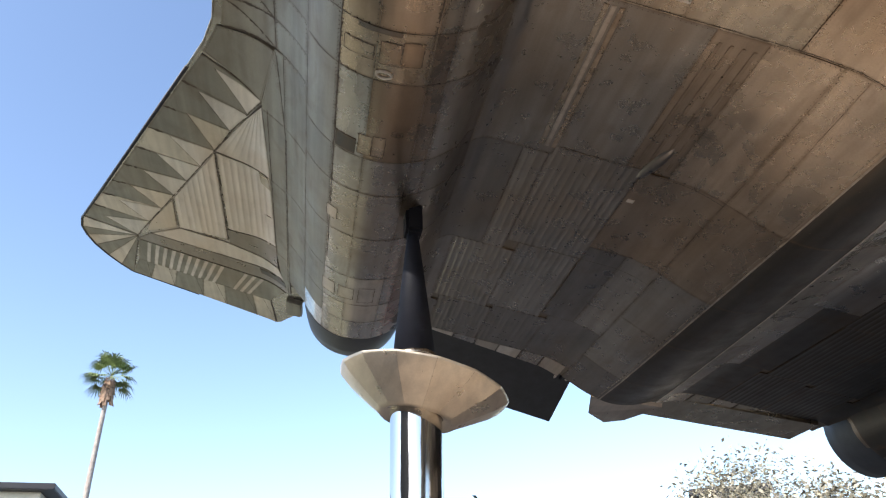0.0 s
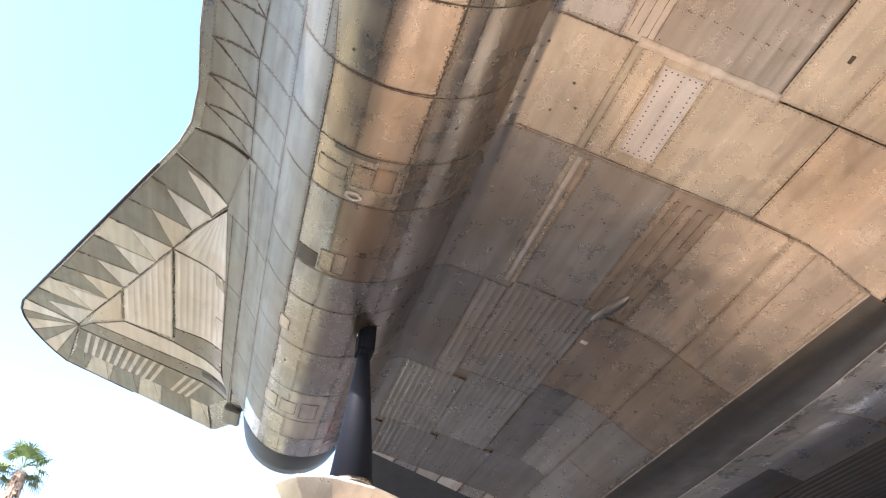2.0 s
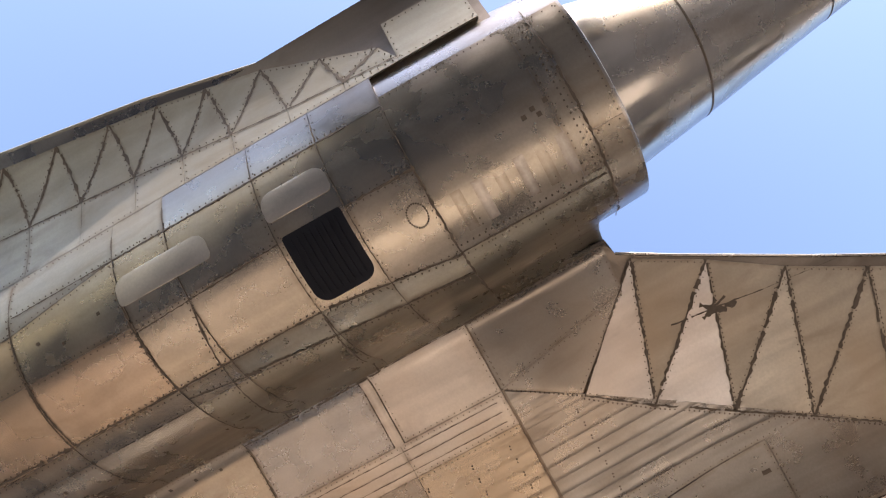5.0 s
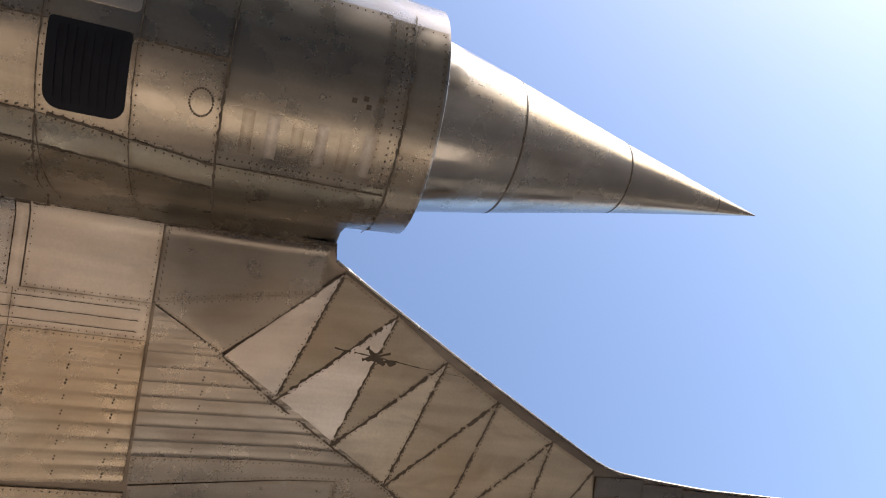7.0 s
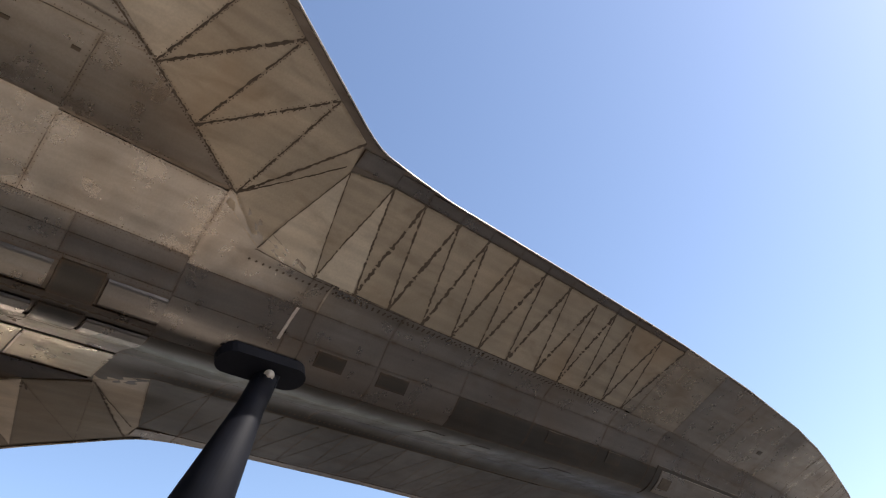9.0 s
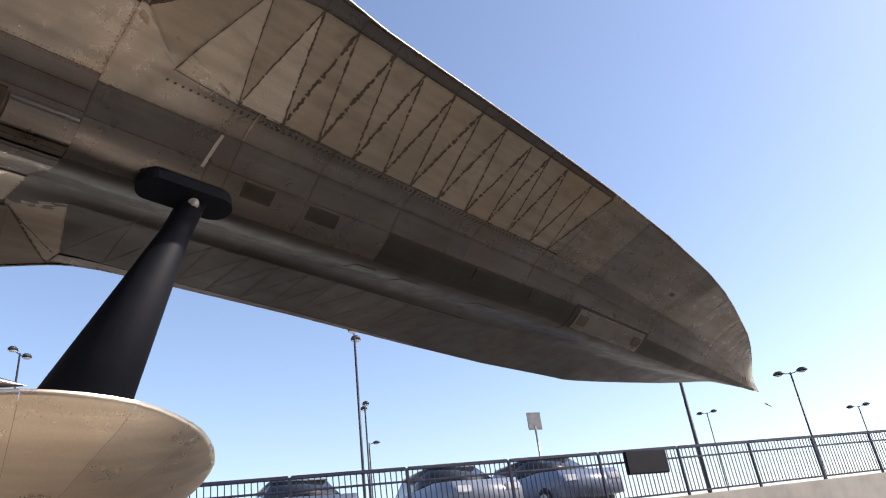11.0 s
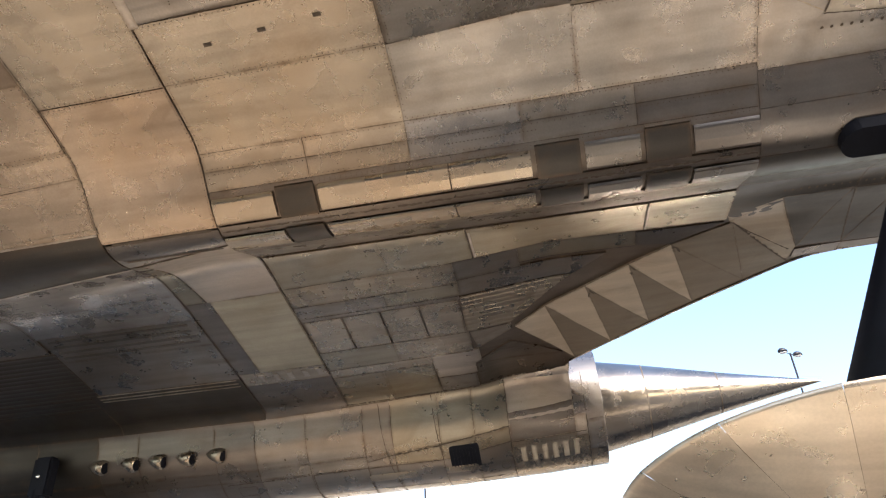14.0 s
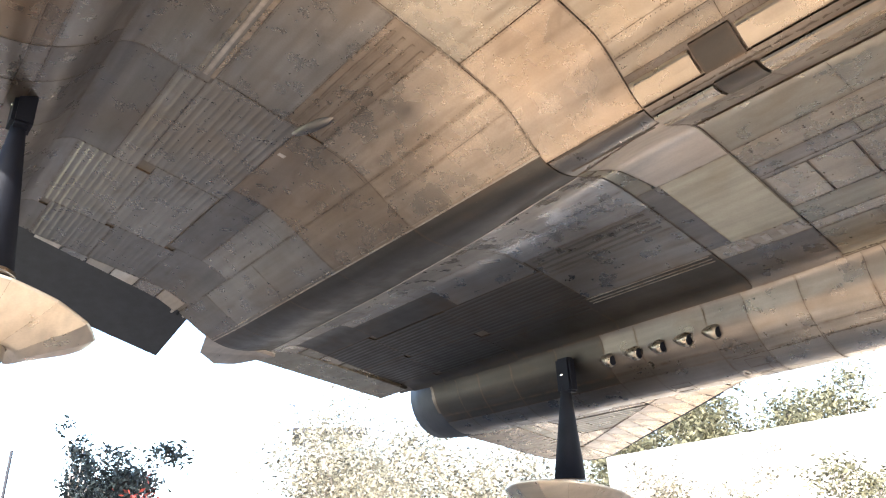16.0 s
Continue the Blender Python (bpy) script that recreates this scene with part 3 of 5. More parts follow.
for s, sd in ((1, "edge_strip"), (-1, "edge_strip")):
    strip = new(sd)
    strip.parent = aircraft
    strip["label"] = "edge strip of riveted triangular wedge panels"
    key = "edge%d" % s
    pale, tan = "cream", "buff"
    tones = ("white", tan, pale, tan, tan, tan)
    IN = STARBOARD_IN if s > 0 else PORT_IN
    for k in range(5):
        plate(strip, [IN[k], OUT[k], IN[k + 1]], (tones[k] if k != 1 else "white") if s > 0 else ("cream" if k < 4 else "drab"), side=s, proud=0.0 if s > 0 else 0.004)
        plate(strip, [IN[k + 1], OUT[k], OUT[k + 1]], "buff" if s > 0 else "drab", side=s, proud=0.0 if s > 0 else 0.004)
        stitch(key, IN[k + 1], OUT[k], 0.022 if s > 0 else 0.040, s)
        stitch(key, IN[k + 1], OUT[k + 1], 0.028 if s > 0 else 0.046, s)
        stitch(key, IN[k], IN[k + 1], 0.018, s)
        rivets(key, IN[k], IN[k + 1], 0.03, 0.006, s, 0.02)
        rivets(key, IN[k + 1], OUT[k], 0.03, 0.005, s, 0.015)
    stitch(key, IN[0], OUT[0], 0.012, s)
    if s > 0:                                            # torn patch of filler across two wedges
        for p, q, wd in (((2.79, 0.78), (2.76, 1.08), 0.016), ((2.76, 1.08), (2.72, 1.40), 0.012), ((2.82, 1.00), (2.70, 1.16), 0.050), ((2.73, 0.98), (2.80, 1.17), 0.034), ((2.74, 1.00), (2.73, 1.22), 0.045), ((2.72, 1.40), (2.67, 1.92), 0.004)):
            stitch("repair", p, q, wd)
    # fan where the strip turns into the chine
    f0, f1, f2, f3 = (1.22, 2.27), (0.89, 2.66), (1.80, 2.98), (2.07, 2.95)
    plate(strip, [f0, f3, f2, f1][:4], tan, side=s)
    stitch(key, f1, f2, 0.012, s)
    stitch(key, f0, f3, 0.016, s)
    stitch(key, f0, (1.83, 2.92), 0.014, s)
    plate(strip, [(1.12, 2.24), f0, f1], tan, side=s)
    prev_o = (1.80, 2.98)
    for k in range(len(CHI) - 1):
        i0, i1 = (0.88 if k == 0 else 0.84, CHI[k]), (0.84, CHI[k + 1])
        o = (1.85, CHO[k])
        # port chine wedges painted near-black to stand for their shade
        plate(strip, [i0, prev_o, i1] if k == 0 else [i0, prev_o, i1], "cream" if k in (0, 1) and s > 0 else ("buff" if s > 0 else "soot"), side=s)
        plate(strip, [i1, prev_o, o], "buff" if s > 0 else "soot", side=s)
        wdt = 0.044 if k > 0 else 0.020
        if s < 0:
            wdt *= 0.35
        stitch(key, i1, prev_o, wdt * 0.6, s)
        stitch(key, i1, o, wdt, s)
        stitch(key, i0, i1, 0.010, s)
        rect(strip, 1.86, edge_x(o[1]) - 0.006, prev_o[1], o[1], "dark", side=s, name="edge_cap")
        rivets(key, (0.78, CHI[k]), (0.78, CHI[k + 1]), 0.06, 0.012, s)
        prev_o = o
    # towards the nose the port edge keeps its painted shade
    plate(strip, [(0.84, 7.86), (1.85, 8.10), (0.84, 8.10)], "tan" if s > 0 else "soot", side=s)
    for y0, y1 in zip((8.1, 9.12, 10.24, 11.44, 12.64, 13.93, 15.22, 16.43, 17.29), (9.12, 10.24, 11.44, 12.64, 13.93, 15.22, 16.43, 17.29, 17.68)):
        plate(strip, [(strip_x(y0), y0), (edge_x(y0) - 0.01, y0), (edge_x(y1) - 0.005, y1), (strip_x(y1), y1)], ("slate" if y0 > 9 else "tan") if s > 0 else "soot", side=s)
        if y0 > 12.5:
            for j in range(4):
                t = y0 + (y1 - y0) * j / 4
                stitch(key, (edge_x(t) * 0.75, t), (edge_x(t) * 0.97, t + 0.05), 0.02, s)
    # bright worn rim along the very edge
    pts = [(edge_x(y) * s, y, low(edge_x(y) * s, y) + 0.012) for y in [0.69 + 0.12 * k for k in range(155)] if y < 17.72]
    part("rim", tube(pts, 0.011, 6), TONE["silver"], strip, "bright worn metal edge", True)

# pitot at the very nose
part("pitot_tube", tube([(0, 17.67, -0.69), (0, 18.1, -0.74)], [0.02, 0.006], 8), TONE["grey"], aircraft, "slim pitot tube", True)

# inner wings between belly and engines
for s in (1, -1):
    wing = new("inner_wing")
    wing.parent = aircraft
    wing["label"] = "inner wing underside of mixed titanium panels" if s > 0 else "inner wing underside in olive and grey titanium panels"
    key = "wing%d" % s
    A = (lambda a, b: a if s > 0 else b)
    # forward of the main rib
    if s > 0:
        for x0, x1, y0, y1, a in ((0.62, 1.23, -2.05, -0.38, "tan"), (1.23, 1.72, -2.05, -0.38, "tan"), (0.62, 1.22, -0.38, 0.95, "slate"), (0.62, 1.20, 0.95, 2.22, "slate"),
                                  (2.95, 3.46, -2.05, -1.19, "grey"), (2.95, 3.46, -1.11, -0.39, "pale"), (2.71, 2.95, -2.05, -1.15, "pale"), (2.71, 2.95, -1.15, -0.39, "pale")):
            rect(wing, x0, x1, y0, y1, a, side=s)
        rect(wing, 2.94, 3.44, -1.185, -1.115, "pale", side=s, name="butt_strap", proud=0.003)
        plate(wing, [(1.22, -0.36), (1.77, -0.36), (1.86, 0.95), (1.22, 0.95)], "slate", side=s)
        plate(wing, [(1.22, 0.95), (1.86, 0.95), (1.90, 1.26), (1.24, 2.24)], "slate", side=s)
        plate(wing, [(1.72, -2.05), (2.71, -2.05), (2.71, -1.15), (1.75, -1.15)], "slate", side=s, ribs=(10, 0.0040))
        plate(wing, [(1.75, -1.15), (2.71, -1.15), (2.71, -0.39), (1.78, -0.39)], "tan", side=s, ribs=(10, 0.0040))
        for k in range(10):
            x0, x1 = 1.97 + 0.097 * k, 2.067 + 0.097 * k
            e0, e1 = (lerp(x, (1.97, 2.68, 2.94), (1.14, 0.06, -0.37)) for x in (x0, x1))
            plate(wing, [(x0, -0.37), (x1, -0.37), (x1, e1 + 0.001), (x0, e0)], "slate", side=s, name="corrugation", gap=0.0004, ribs=(1, 0.0024))
        plate(wing, [(1.78, -0.37), (1.97, -0.37), (1.97, 1.14), (1.88, 1.28)], "slate", side=s)
        for y in (-1.72, -1.42, -1.13, -0.80, -0.52, -0.02):       # fastener spots between the corrugations
            for k in range(9):
                x = 1.83 + 0.096 * k
                if y < -0.4 or x > 1.97:
                    rivets(key, (x - 0.010, y), (x + 0.010, y + 0.004), 0.02, 0.006, s)
        for x in (2.76, 2.83, 2.90):
            stitch(key, (x, -2.0), (x, -0.45), 0.006, s)
    else:
        for x0, x1, y0, y1, a in ((0.66, 1.19, -2.04, -0.95, "olive"), (0.66, 1.19, -0.95, -0.13, "olive"), (0.66, 1.19, 1.50, 2.24, "olive"), (1.19, 1.50, -2.04, -0.34, "tan"),
                                  (1.19, 1.46, -0.34, 0.30, "slate"), (1.19, 1.40, 0.30, 1.42, "olive"), (1.50, 1.70, -2.04, -1.10, "slate"), (1.50, 1.70, -1.10, -0.34, "olive"),
                                  (1.70, 1.76, -2.04, -0.36, "slate"), (1.76, 2.34, -2.02, -1.62, "tan"), (1.76, 2.34, -1.60, -1.21, "tan"), (1.76, 2.34, -1.19, -0.80, "tan"),
                                  (1.76, 2.34, -0.78, -0.38, "tan"), (2.34, 2.70, -2.04, -1.2, "olive"), (2.34, 2.70, -1.2, -0.36, "tan"), (2.70, 2.86, -2.04, -0.85, "tan"),
                                  (2.86, 3.46, -2.04, -1.45, "olive"), (2.86, 3.46, -1.45, -0.86, "olive"), (2.70, 3.16, -0.85, -0.30, "pale"), (3.16, 3.46, -0.85, -0.40, "grey")):
            rect(wing, x0, x1, y0, y1, a, side=s)
            stitch(key, (x1, y0), (x1, y1), 0.008, s)
        rect(wing, 0.67, 1.19, -0.12, 1.49, "olive", side=s)
        for y in (-0.115, 1.495):                                  # pale ticks at the ends of the long panel
            rect(wing, 0.74, 1.18, y, y + 0.022, "white", side=s, name="trim_strip", proud=0.006)
        plate(wing, [(1.72, -0.35), (2.34, -0.38), (2.34, 0.10), (1.72, 0.80)], "tan", side=s, ribs=(9, 0.005))
        plate(wing, [(1.46, -0.33), (1.71, -0.35), (1.71, 0.82), (1.46, 1.15)], "slate", side=s)
        plate(wing, [(1.22, 1.43), (1.40, 1.43), (1.44, 1.76), (1.22, 2.26)], "dark", side=s)
        plate(wing, [(2.35, -0.35), (2.68, -0.30), (2.45, 0.11), (2.35, 0.10)], "tan", side=s)
        for k in range(7):
            rivets(key, (1.30, -1.9 + 0.24 * k), (1.33, -1.9 + 0.24 * k), 0.03, 0.010, s)
        stitch(key, (0.66, -2.0), (0.66, 2.25), 0.014, s)
    plate(wing, [(2.96, -0.38), (3.44, -0.38), (3.47, 0.64), (3.14, 0.62)], "slate" if s > 0 else "dark", side=s, gap=0.001, fine=16)
    plate(wing, [(2.96, -0.38), (3.14, 0.62), (2.68, 0.06)], "slate" if s > 0 else "dark", side=s, gap=0.001, fine=16)
    rivets(key, (2.97, -0.37), (2.68, 0.06), 0.03, 0.006, s, 0.012)
    rivets(key, (2.98, -0.37), (3.44, -0.37), 0.04, 0.005, s, 0.012)
    if s > 0:
        for k in range(7):
            rect(wing, 1.47 + 0.03 * k, 1.50 + 0.03 * k, -1.63 + 0.41 * k, -1.57 + 0.41 * k, SEALANT, name="drain_slot", proud=0.006, side=s)
        for x, y in ((3.36, -2.30), (3.38, -2.48), (3.40, -2.66), (3.43, -2.86), (3.47, -3.05), (3.05, -2.55), (2.95, -2.75), (3.12, -2.85)):
            rect(wing, x, x + 0.024, y, y + 0.024, SEALANT, name="drain_hole", proud=0.004, side=s)
    # main rib bay
    if s > 0:
        for x0, x1, y0, y1, a in ((2.81, 3.47, -3.09, -2.05, "tan"), (2.56, 2.74, -3.09, -2.05, "tan"), (2.74, 2.81, -3.09, -2.05, "olive"), (1.225, 2.20, -3.09, -2.06, "tan"), (2.20, 2.56, -3.09, -2.06, "tan")):
            rect(wing, x0, x1, y0, y1, a, side=s)
        plate(wing, [(2.20, -2.95), (2.49, -2.95), (2.55, -2.13), (2.22, -2.13)], "white", side=s, name="patch", proud=0.004, label="bright bare patch panel")
        for p, q in (((2.24, -2.88), (2.26, -2.2)), ((2.35, -2.88), (2.38, -2.2)), ((2.46, -2.9), (2.50, -2.2)), ((2.22, -2.92), (2.47, -2.92)), ((2.24, -2.16), (2.52, -2.16))):
            verts_before = len(STITCH.setdefault("patch", ([], []))[0])
            rivets("patch", p, q, 0.045, 0.007, s, 0.0)
            vv = STITCH["patch"][0]
            for i in range(verts_before, len(vv)):
                vv[i] = (vv[i][0], vv[i][1], vv[i][2] - 0.005)
        rect(wing, 1.70, 2.80, -2.075, -2.0, "pale", side=s, name="butt_strap", proud=0.004)
    else:
        rect(wing, 1.21, 2.55, -2.81, -2.05, "cool", side=s)
        rect(wing, 1.21, 2.55, -3.08, -2.81, "dark", side=s)
        rect(wing, 2.55, 2.80, -3.08, -2.05, "tan", side=s)
        rect(wing, 2.80, 3.47, -3.08, -2.05, "dark", side=s)
        for k in range(5):
            rect(wing, 2.60, 2.74, -2.86 + 0.17 * k, -2.79 + 0.17 * k, "pale", side=s, name="clip", proud=0.008)
    for y in (-2.06, -3.07):
        stitch(key, (0.2, y), (3.4, y), 0.009, s)
    # aft wing: tones darken aft and to port, standing for dark reflections
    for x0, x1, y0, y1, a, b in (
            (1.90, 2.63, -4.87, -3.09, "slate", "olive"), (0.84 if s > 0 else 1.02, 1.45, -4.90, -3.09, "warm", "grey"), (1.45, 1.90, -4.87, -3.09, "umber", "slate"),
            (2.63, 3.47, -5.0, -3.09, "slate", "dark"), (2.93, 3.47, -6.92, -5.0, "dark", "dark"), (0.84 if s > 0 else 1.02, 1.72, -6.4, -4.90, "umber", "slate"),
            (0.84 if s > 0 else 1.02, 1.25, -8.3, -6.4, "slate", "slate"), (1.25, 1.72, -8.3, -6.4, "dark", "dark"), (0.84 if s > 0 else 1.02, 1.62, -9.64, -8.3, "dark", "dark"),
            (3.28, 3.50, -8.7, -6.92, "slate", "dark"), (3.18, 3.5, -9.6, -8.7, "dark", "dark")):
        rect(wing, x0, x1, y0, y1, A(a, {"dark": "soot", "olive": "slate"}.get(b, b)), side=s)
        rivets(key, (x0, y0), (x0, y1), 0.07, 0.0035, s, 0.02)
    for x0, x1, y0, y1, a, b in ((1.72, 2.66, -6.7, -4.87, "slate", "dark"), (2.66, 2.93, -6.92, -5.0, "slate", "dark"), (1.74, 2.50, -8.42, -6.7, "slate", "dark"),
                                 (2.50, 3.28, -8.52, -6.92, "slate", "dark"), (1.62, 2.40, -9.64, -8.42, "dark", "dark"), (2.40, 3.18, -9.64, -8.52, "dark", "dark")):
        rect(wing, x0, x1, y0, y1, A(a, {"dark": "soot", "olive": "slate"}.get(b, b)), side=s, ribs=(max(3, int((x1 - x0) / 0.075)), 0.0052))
    for k, x in enumerate((2.63, 2.70, 2.76)):          # bright double strap beside the engine bay
        rect(wing, x, x + (0.05 if s > 0 else 0.022), -4.9, -3.14, ("warm", "pale", "tan")[k] if s > 0 else "pale", side=s, name="strap", proud=0.008, gap=0.004)
    for x in (1.50, 1.60, 1.70, 1.80):
        rect(wing, x, x + 0.035, -4.8, -3.2, A("umber", "dark"), side=s, name="strap", proud=0.006)
    for k in range(6):                                   # pale trailing-edge straps
        x0 = 0.9 + 0.37 * k
        plate(wing, [(x0, -9.98 - 0.02 * (5 - k)), (x0 + 0.35, -9.96 - 0.02 * (4 - k)), (x0 + 0.35, -9.64), (x0, -9.64)], ("pale", "grey", "white")[k % 3] if s > 0 else ("tan", "olive")[k % 2], side=s, name="strap", proud=0.003)
    stitch(key, (0.84, -4.95), (2.6, -4.86), 0.008, s)
    stitch(key, (0.84, -6.7), (2.6, -6.7), 0.008, s)
    if s > 0:                                            # dented fairing on the wing
        bm = bmesh.new()
        bmesh.ops.create_uvsphere(bm, u_segments=16, v_segments=8, radius=1)
        bm.transform(Matrix.Translation((1.66, -4.75, 0.01)) @ Matrix.Rotation(0.25, 4, 'Z') @ Matrix.Diagonal((0.07, 0.30, 0.045, 1)))
        part("blister", bm, TONE["dark"], wing, "small dark blister fairing", True)
        rect(wing, 1.60, 1.68, -5.42, -5.36, "white", side=s, name="marker", proud=0.004)

# elevons and tail
for s in (1, -1):
    drop = 0.46 if s > 0 else 0.02
    vs = []
    for x, y0, y1 in ((3.35, -9.62, -10.75 if s > 0 else -10.4), (0.62, -10.1, -11.25 if s > 0 else -11.0)):
        vs += [(x * s, y0 - 0.35 * 0, 0.02), (x * s, y1, 0.02 - drop), (x * s, y1, 0.06 - drop), (x * s, y0, 0.14)]
    fc = [(0, 1, 5, 4), (1, 2, 6, 5), (2, 3, 7, 6), (3, 0, 4, 7), (0, 3, 2, 1), (4, 5, 6, 7)]
    me = mesh_of("elevon", vs, fc if s > 0 else [f[::-1] for f in fc], RUBBER if s > 0 else TONE["olive"])
    link("elevon", me, aircraft, "drooped black inboard elevon" if s > 0 else "inboard elevon in grey-green titanium")
    for k in range(3):
        bm = bevelled_box((s * (0.70 + 0.10 * k) - 0.02, -10.25, -0.06), (s * (0.70 + 0.10 * k) + 0.02, -10.02, 0.03), 0.008)
        part("hinge", bm, BLACK if k % 2 else TONE["white"], aircraft)
prof = [(0, 0.56), (0.4, 0.50), (0.8, 0.38), (1.0, 0.30)]
part("tail_cone", lathe(prof, (0, -9.9, 0.50), (0, -11.4, 0.50), 40, True), TONE["grey"], aircraft, "blunt tail cone end", True)
bm = bmesh.new()
low_ring = [bm.verts.new(p) for p in ((0.34, -9.98, -0.33), (0.14, -10.62, -0.35), (-0.22, -10.85, -0.36), (-0.48, -10.60, -0.33), (-0.86, -9.98, -0.20))]
top_ring = [bm.verts.new(v.co + Vector((0, 0.02, 0.06))) for v in low_ring]
bm.faces.new(low_ring)
bm.faces.new(top_ring[::-1])
for k in range(5):
    bm.faces.new((low_ring[k], top_ring[k], top_ring[(k + 1) % 5], low_ring[(k + 1) % 5]))
bmesh.ops.recalc_face_normals(bm, faces=bm.faces[:])
part("tail_fairing", bm, TONE["pale"], aircraft, "torn bright edge of the tail between the elevons")

# ---- engine nacelles and outer wings ----
for s in (1, -1):
    nac = new("nacelle")
    nac.parent = aircraft
    nac["label"] = "long round engine nacelle of riveted titanium with an inlet spike"
    key = "nac%d" % s
    B = (lambda a, b: a if s > 0 else b)
    ax, az = NX * s, 0.0 if s > 0 else port_lift(-NX) + 0.11
    part("cowl", lathe([(1.0 - y, nac_r(y) - (0.014 if y < 0.6 else 0.003)) for y in (1.0, 0.9, 0.6, 0.3, -0.4, -1, -2, -3, -4.5, -6, -7, -8, -9.1)], (ax, 1.0, az), (ax, -9.2, az), 64),
         TONE["grey"], nac, "", True)
    part("inlet_duct", lathe([(0, 0.69), (0.5, 0.66), (1.6, 0.62)], (ax, 0.99, az), (ax, -1, az), 48), UNDERSKIN, nac, "", True)
    part("lip", lathe([(0, 0.694), (0.006, 0.703), (0.03, 0.706), (0.03, 0.69), (0.0, 0.694)], (ax, 1.005, az), (ax, 0.5, az), 64), TONE["silver"], nac, "bright thin inlet lip", True)
    part("exhaust_ring", lathe([(0, 0.775), (0.25, 0.77), (0.55, 0.745), (0.82, 0.715), (0.82, 0.66), (0.3, 0.60), (0.0, 0.5)], (ax, -9.08, az), (ax, -10, az), 64), RUBBER, nac, "black exhaust ejector ring", True)
    # base under the panels, blended into the wings
    verts, faces = [], []
    ys = [0.66 - 0.12 * k for k in range(83)]
    xs = [3.30 + 0.035 * k for k in range(66)]
    for y in ys:
        for x in xs:
            verts.append((x * s, y, low(x * s, y) + 0.042))
    n = len(xs)
    for i in range(len(ys) - 1):
        for k in range(n - 1):
            f = (i * n + k, i * n + k + 1, (i + 1) * n + k + 1, (i + 1) * n + k)
            faces.append(f if s > 0 else f[::-1])
    link("fairing_skin", mesh_of("fairing_skin", verts, faces, UNDERSKIN, True), nac)
    # spike, canted inwards
    tip, root = Vector((4.24 * s, 3.68, 0.06 + 0.5 * az)), Vector((4.38 * s, 0.3, az))
    L = (tip - root).length
    spike = new("spike")
    spike.parent = nac
    spike["label"] = "sharp conical inlet spike in brushed titanium"
    for nm, p, tone in (("cone_base", [(0.0, 0.66), (0.77, 0.553), (1.27, 0.452)], "silver"), ("cone_band", [(1.276, 0.449), (2.14, 0.256)], "silver"), ("cone_tip", [(2.146, 0.253), (L - 0.012, 0.003)], "silver")):
        part(nm, lathe(p, root, tip, 56), TONE[tone], spike, "", True)
    for a, ra, b, rb in ((1.266, 0.4545, 1.280, 0.4510), (2.136, 0.2585, 2.148, 0.2555), (2.98, 0.0835, 2.985, 0.0825)):
        part("seal_ring", lathe([(a, ra), (b, rb)], root, tip, 56), SEALANT, spike, "", True)
    # panels round the underside, in rings
    def nac_cols(y):
        return (3.46, lerp(y, (-1.5, -0.1), (3.84, 3.75)), lerp(y, (-0.95, -0.12), (3.97, 3.87)), 4.40, lerp(y, (-2.6, -2.5), (4.70, 4.80)), 5.02)
    # warm and slate columns put the nacelle's ground reflections into its tones
    rings = [(-0.535, -0.12, ("olive", "olive", "tan", "tan", "slate")), (-0.95, -0.535, ("olive", "olive", "tan", "tan", "slate")), (-1.53, -0.95, ("olive", "olive", "tan", "tan", "slate")),
             (-1.88, -1.53, ("olive", "tan", "tan", "tan", "cool")), (-2.60, -1.88, ("tan", "tan", "warm", "tan", "cool")), (-3.25, -2.60, ("tan", "tan", "warm", "warm", "cool")),
             (-3.78, -3.25, ("tan", "umber", "tan", "warm", "cool")), (-4.80, -3.78, ("slate", "umber", "umber", "grey", "cool")), (-5.35, -4.80, ("dark", "slate", "grey", "grey", "cool")),
             (-6.2, -5.35, ("dark", "slate", "grey", "grey", "cool")), (-7.15, -6.2, ("slate", "grey", "grey", "grey", "cool")), (-7.9, -7.15, ("slate", "grey", "pale", "grey", "cool")),
             (-8.45, -7.9, ("grey", "silver", "pale", "silver", "cool")), (-9.08, -8.45, ("grey", "silver", "silver", "silver", "silver"))]
    for y0, y1, tones in rings:
        c0, c1 = nac_cols(y0), nac_cols(y1)
        for k in range(5):
            tn = tones[k]
            # port tones, dark inboard aft and paler outboard, are painted-in reflections
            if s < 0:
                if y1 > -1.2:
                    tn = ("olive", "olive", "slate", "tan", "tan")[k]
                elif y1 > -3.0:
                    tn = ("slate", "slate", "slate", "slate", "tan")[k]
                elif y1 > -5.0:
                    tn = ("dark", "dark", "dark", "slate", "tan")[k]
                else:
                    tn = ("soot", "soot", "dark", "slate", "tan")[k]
            plate(nac, [(c0[k], y0), (c0[k + 1], y0), (c1[k + 1], y1), (c1[k], y1)], tn, side=s)
        stitch(key, (3.5, y1), (4.95, y1), 0.008, s)
    # front ring up to the inlet lip
    if s < 0:
        rect(nac, 3.66, 3.875, -0.115, 0.655, "dark", side=s, proud=0.003)
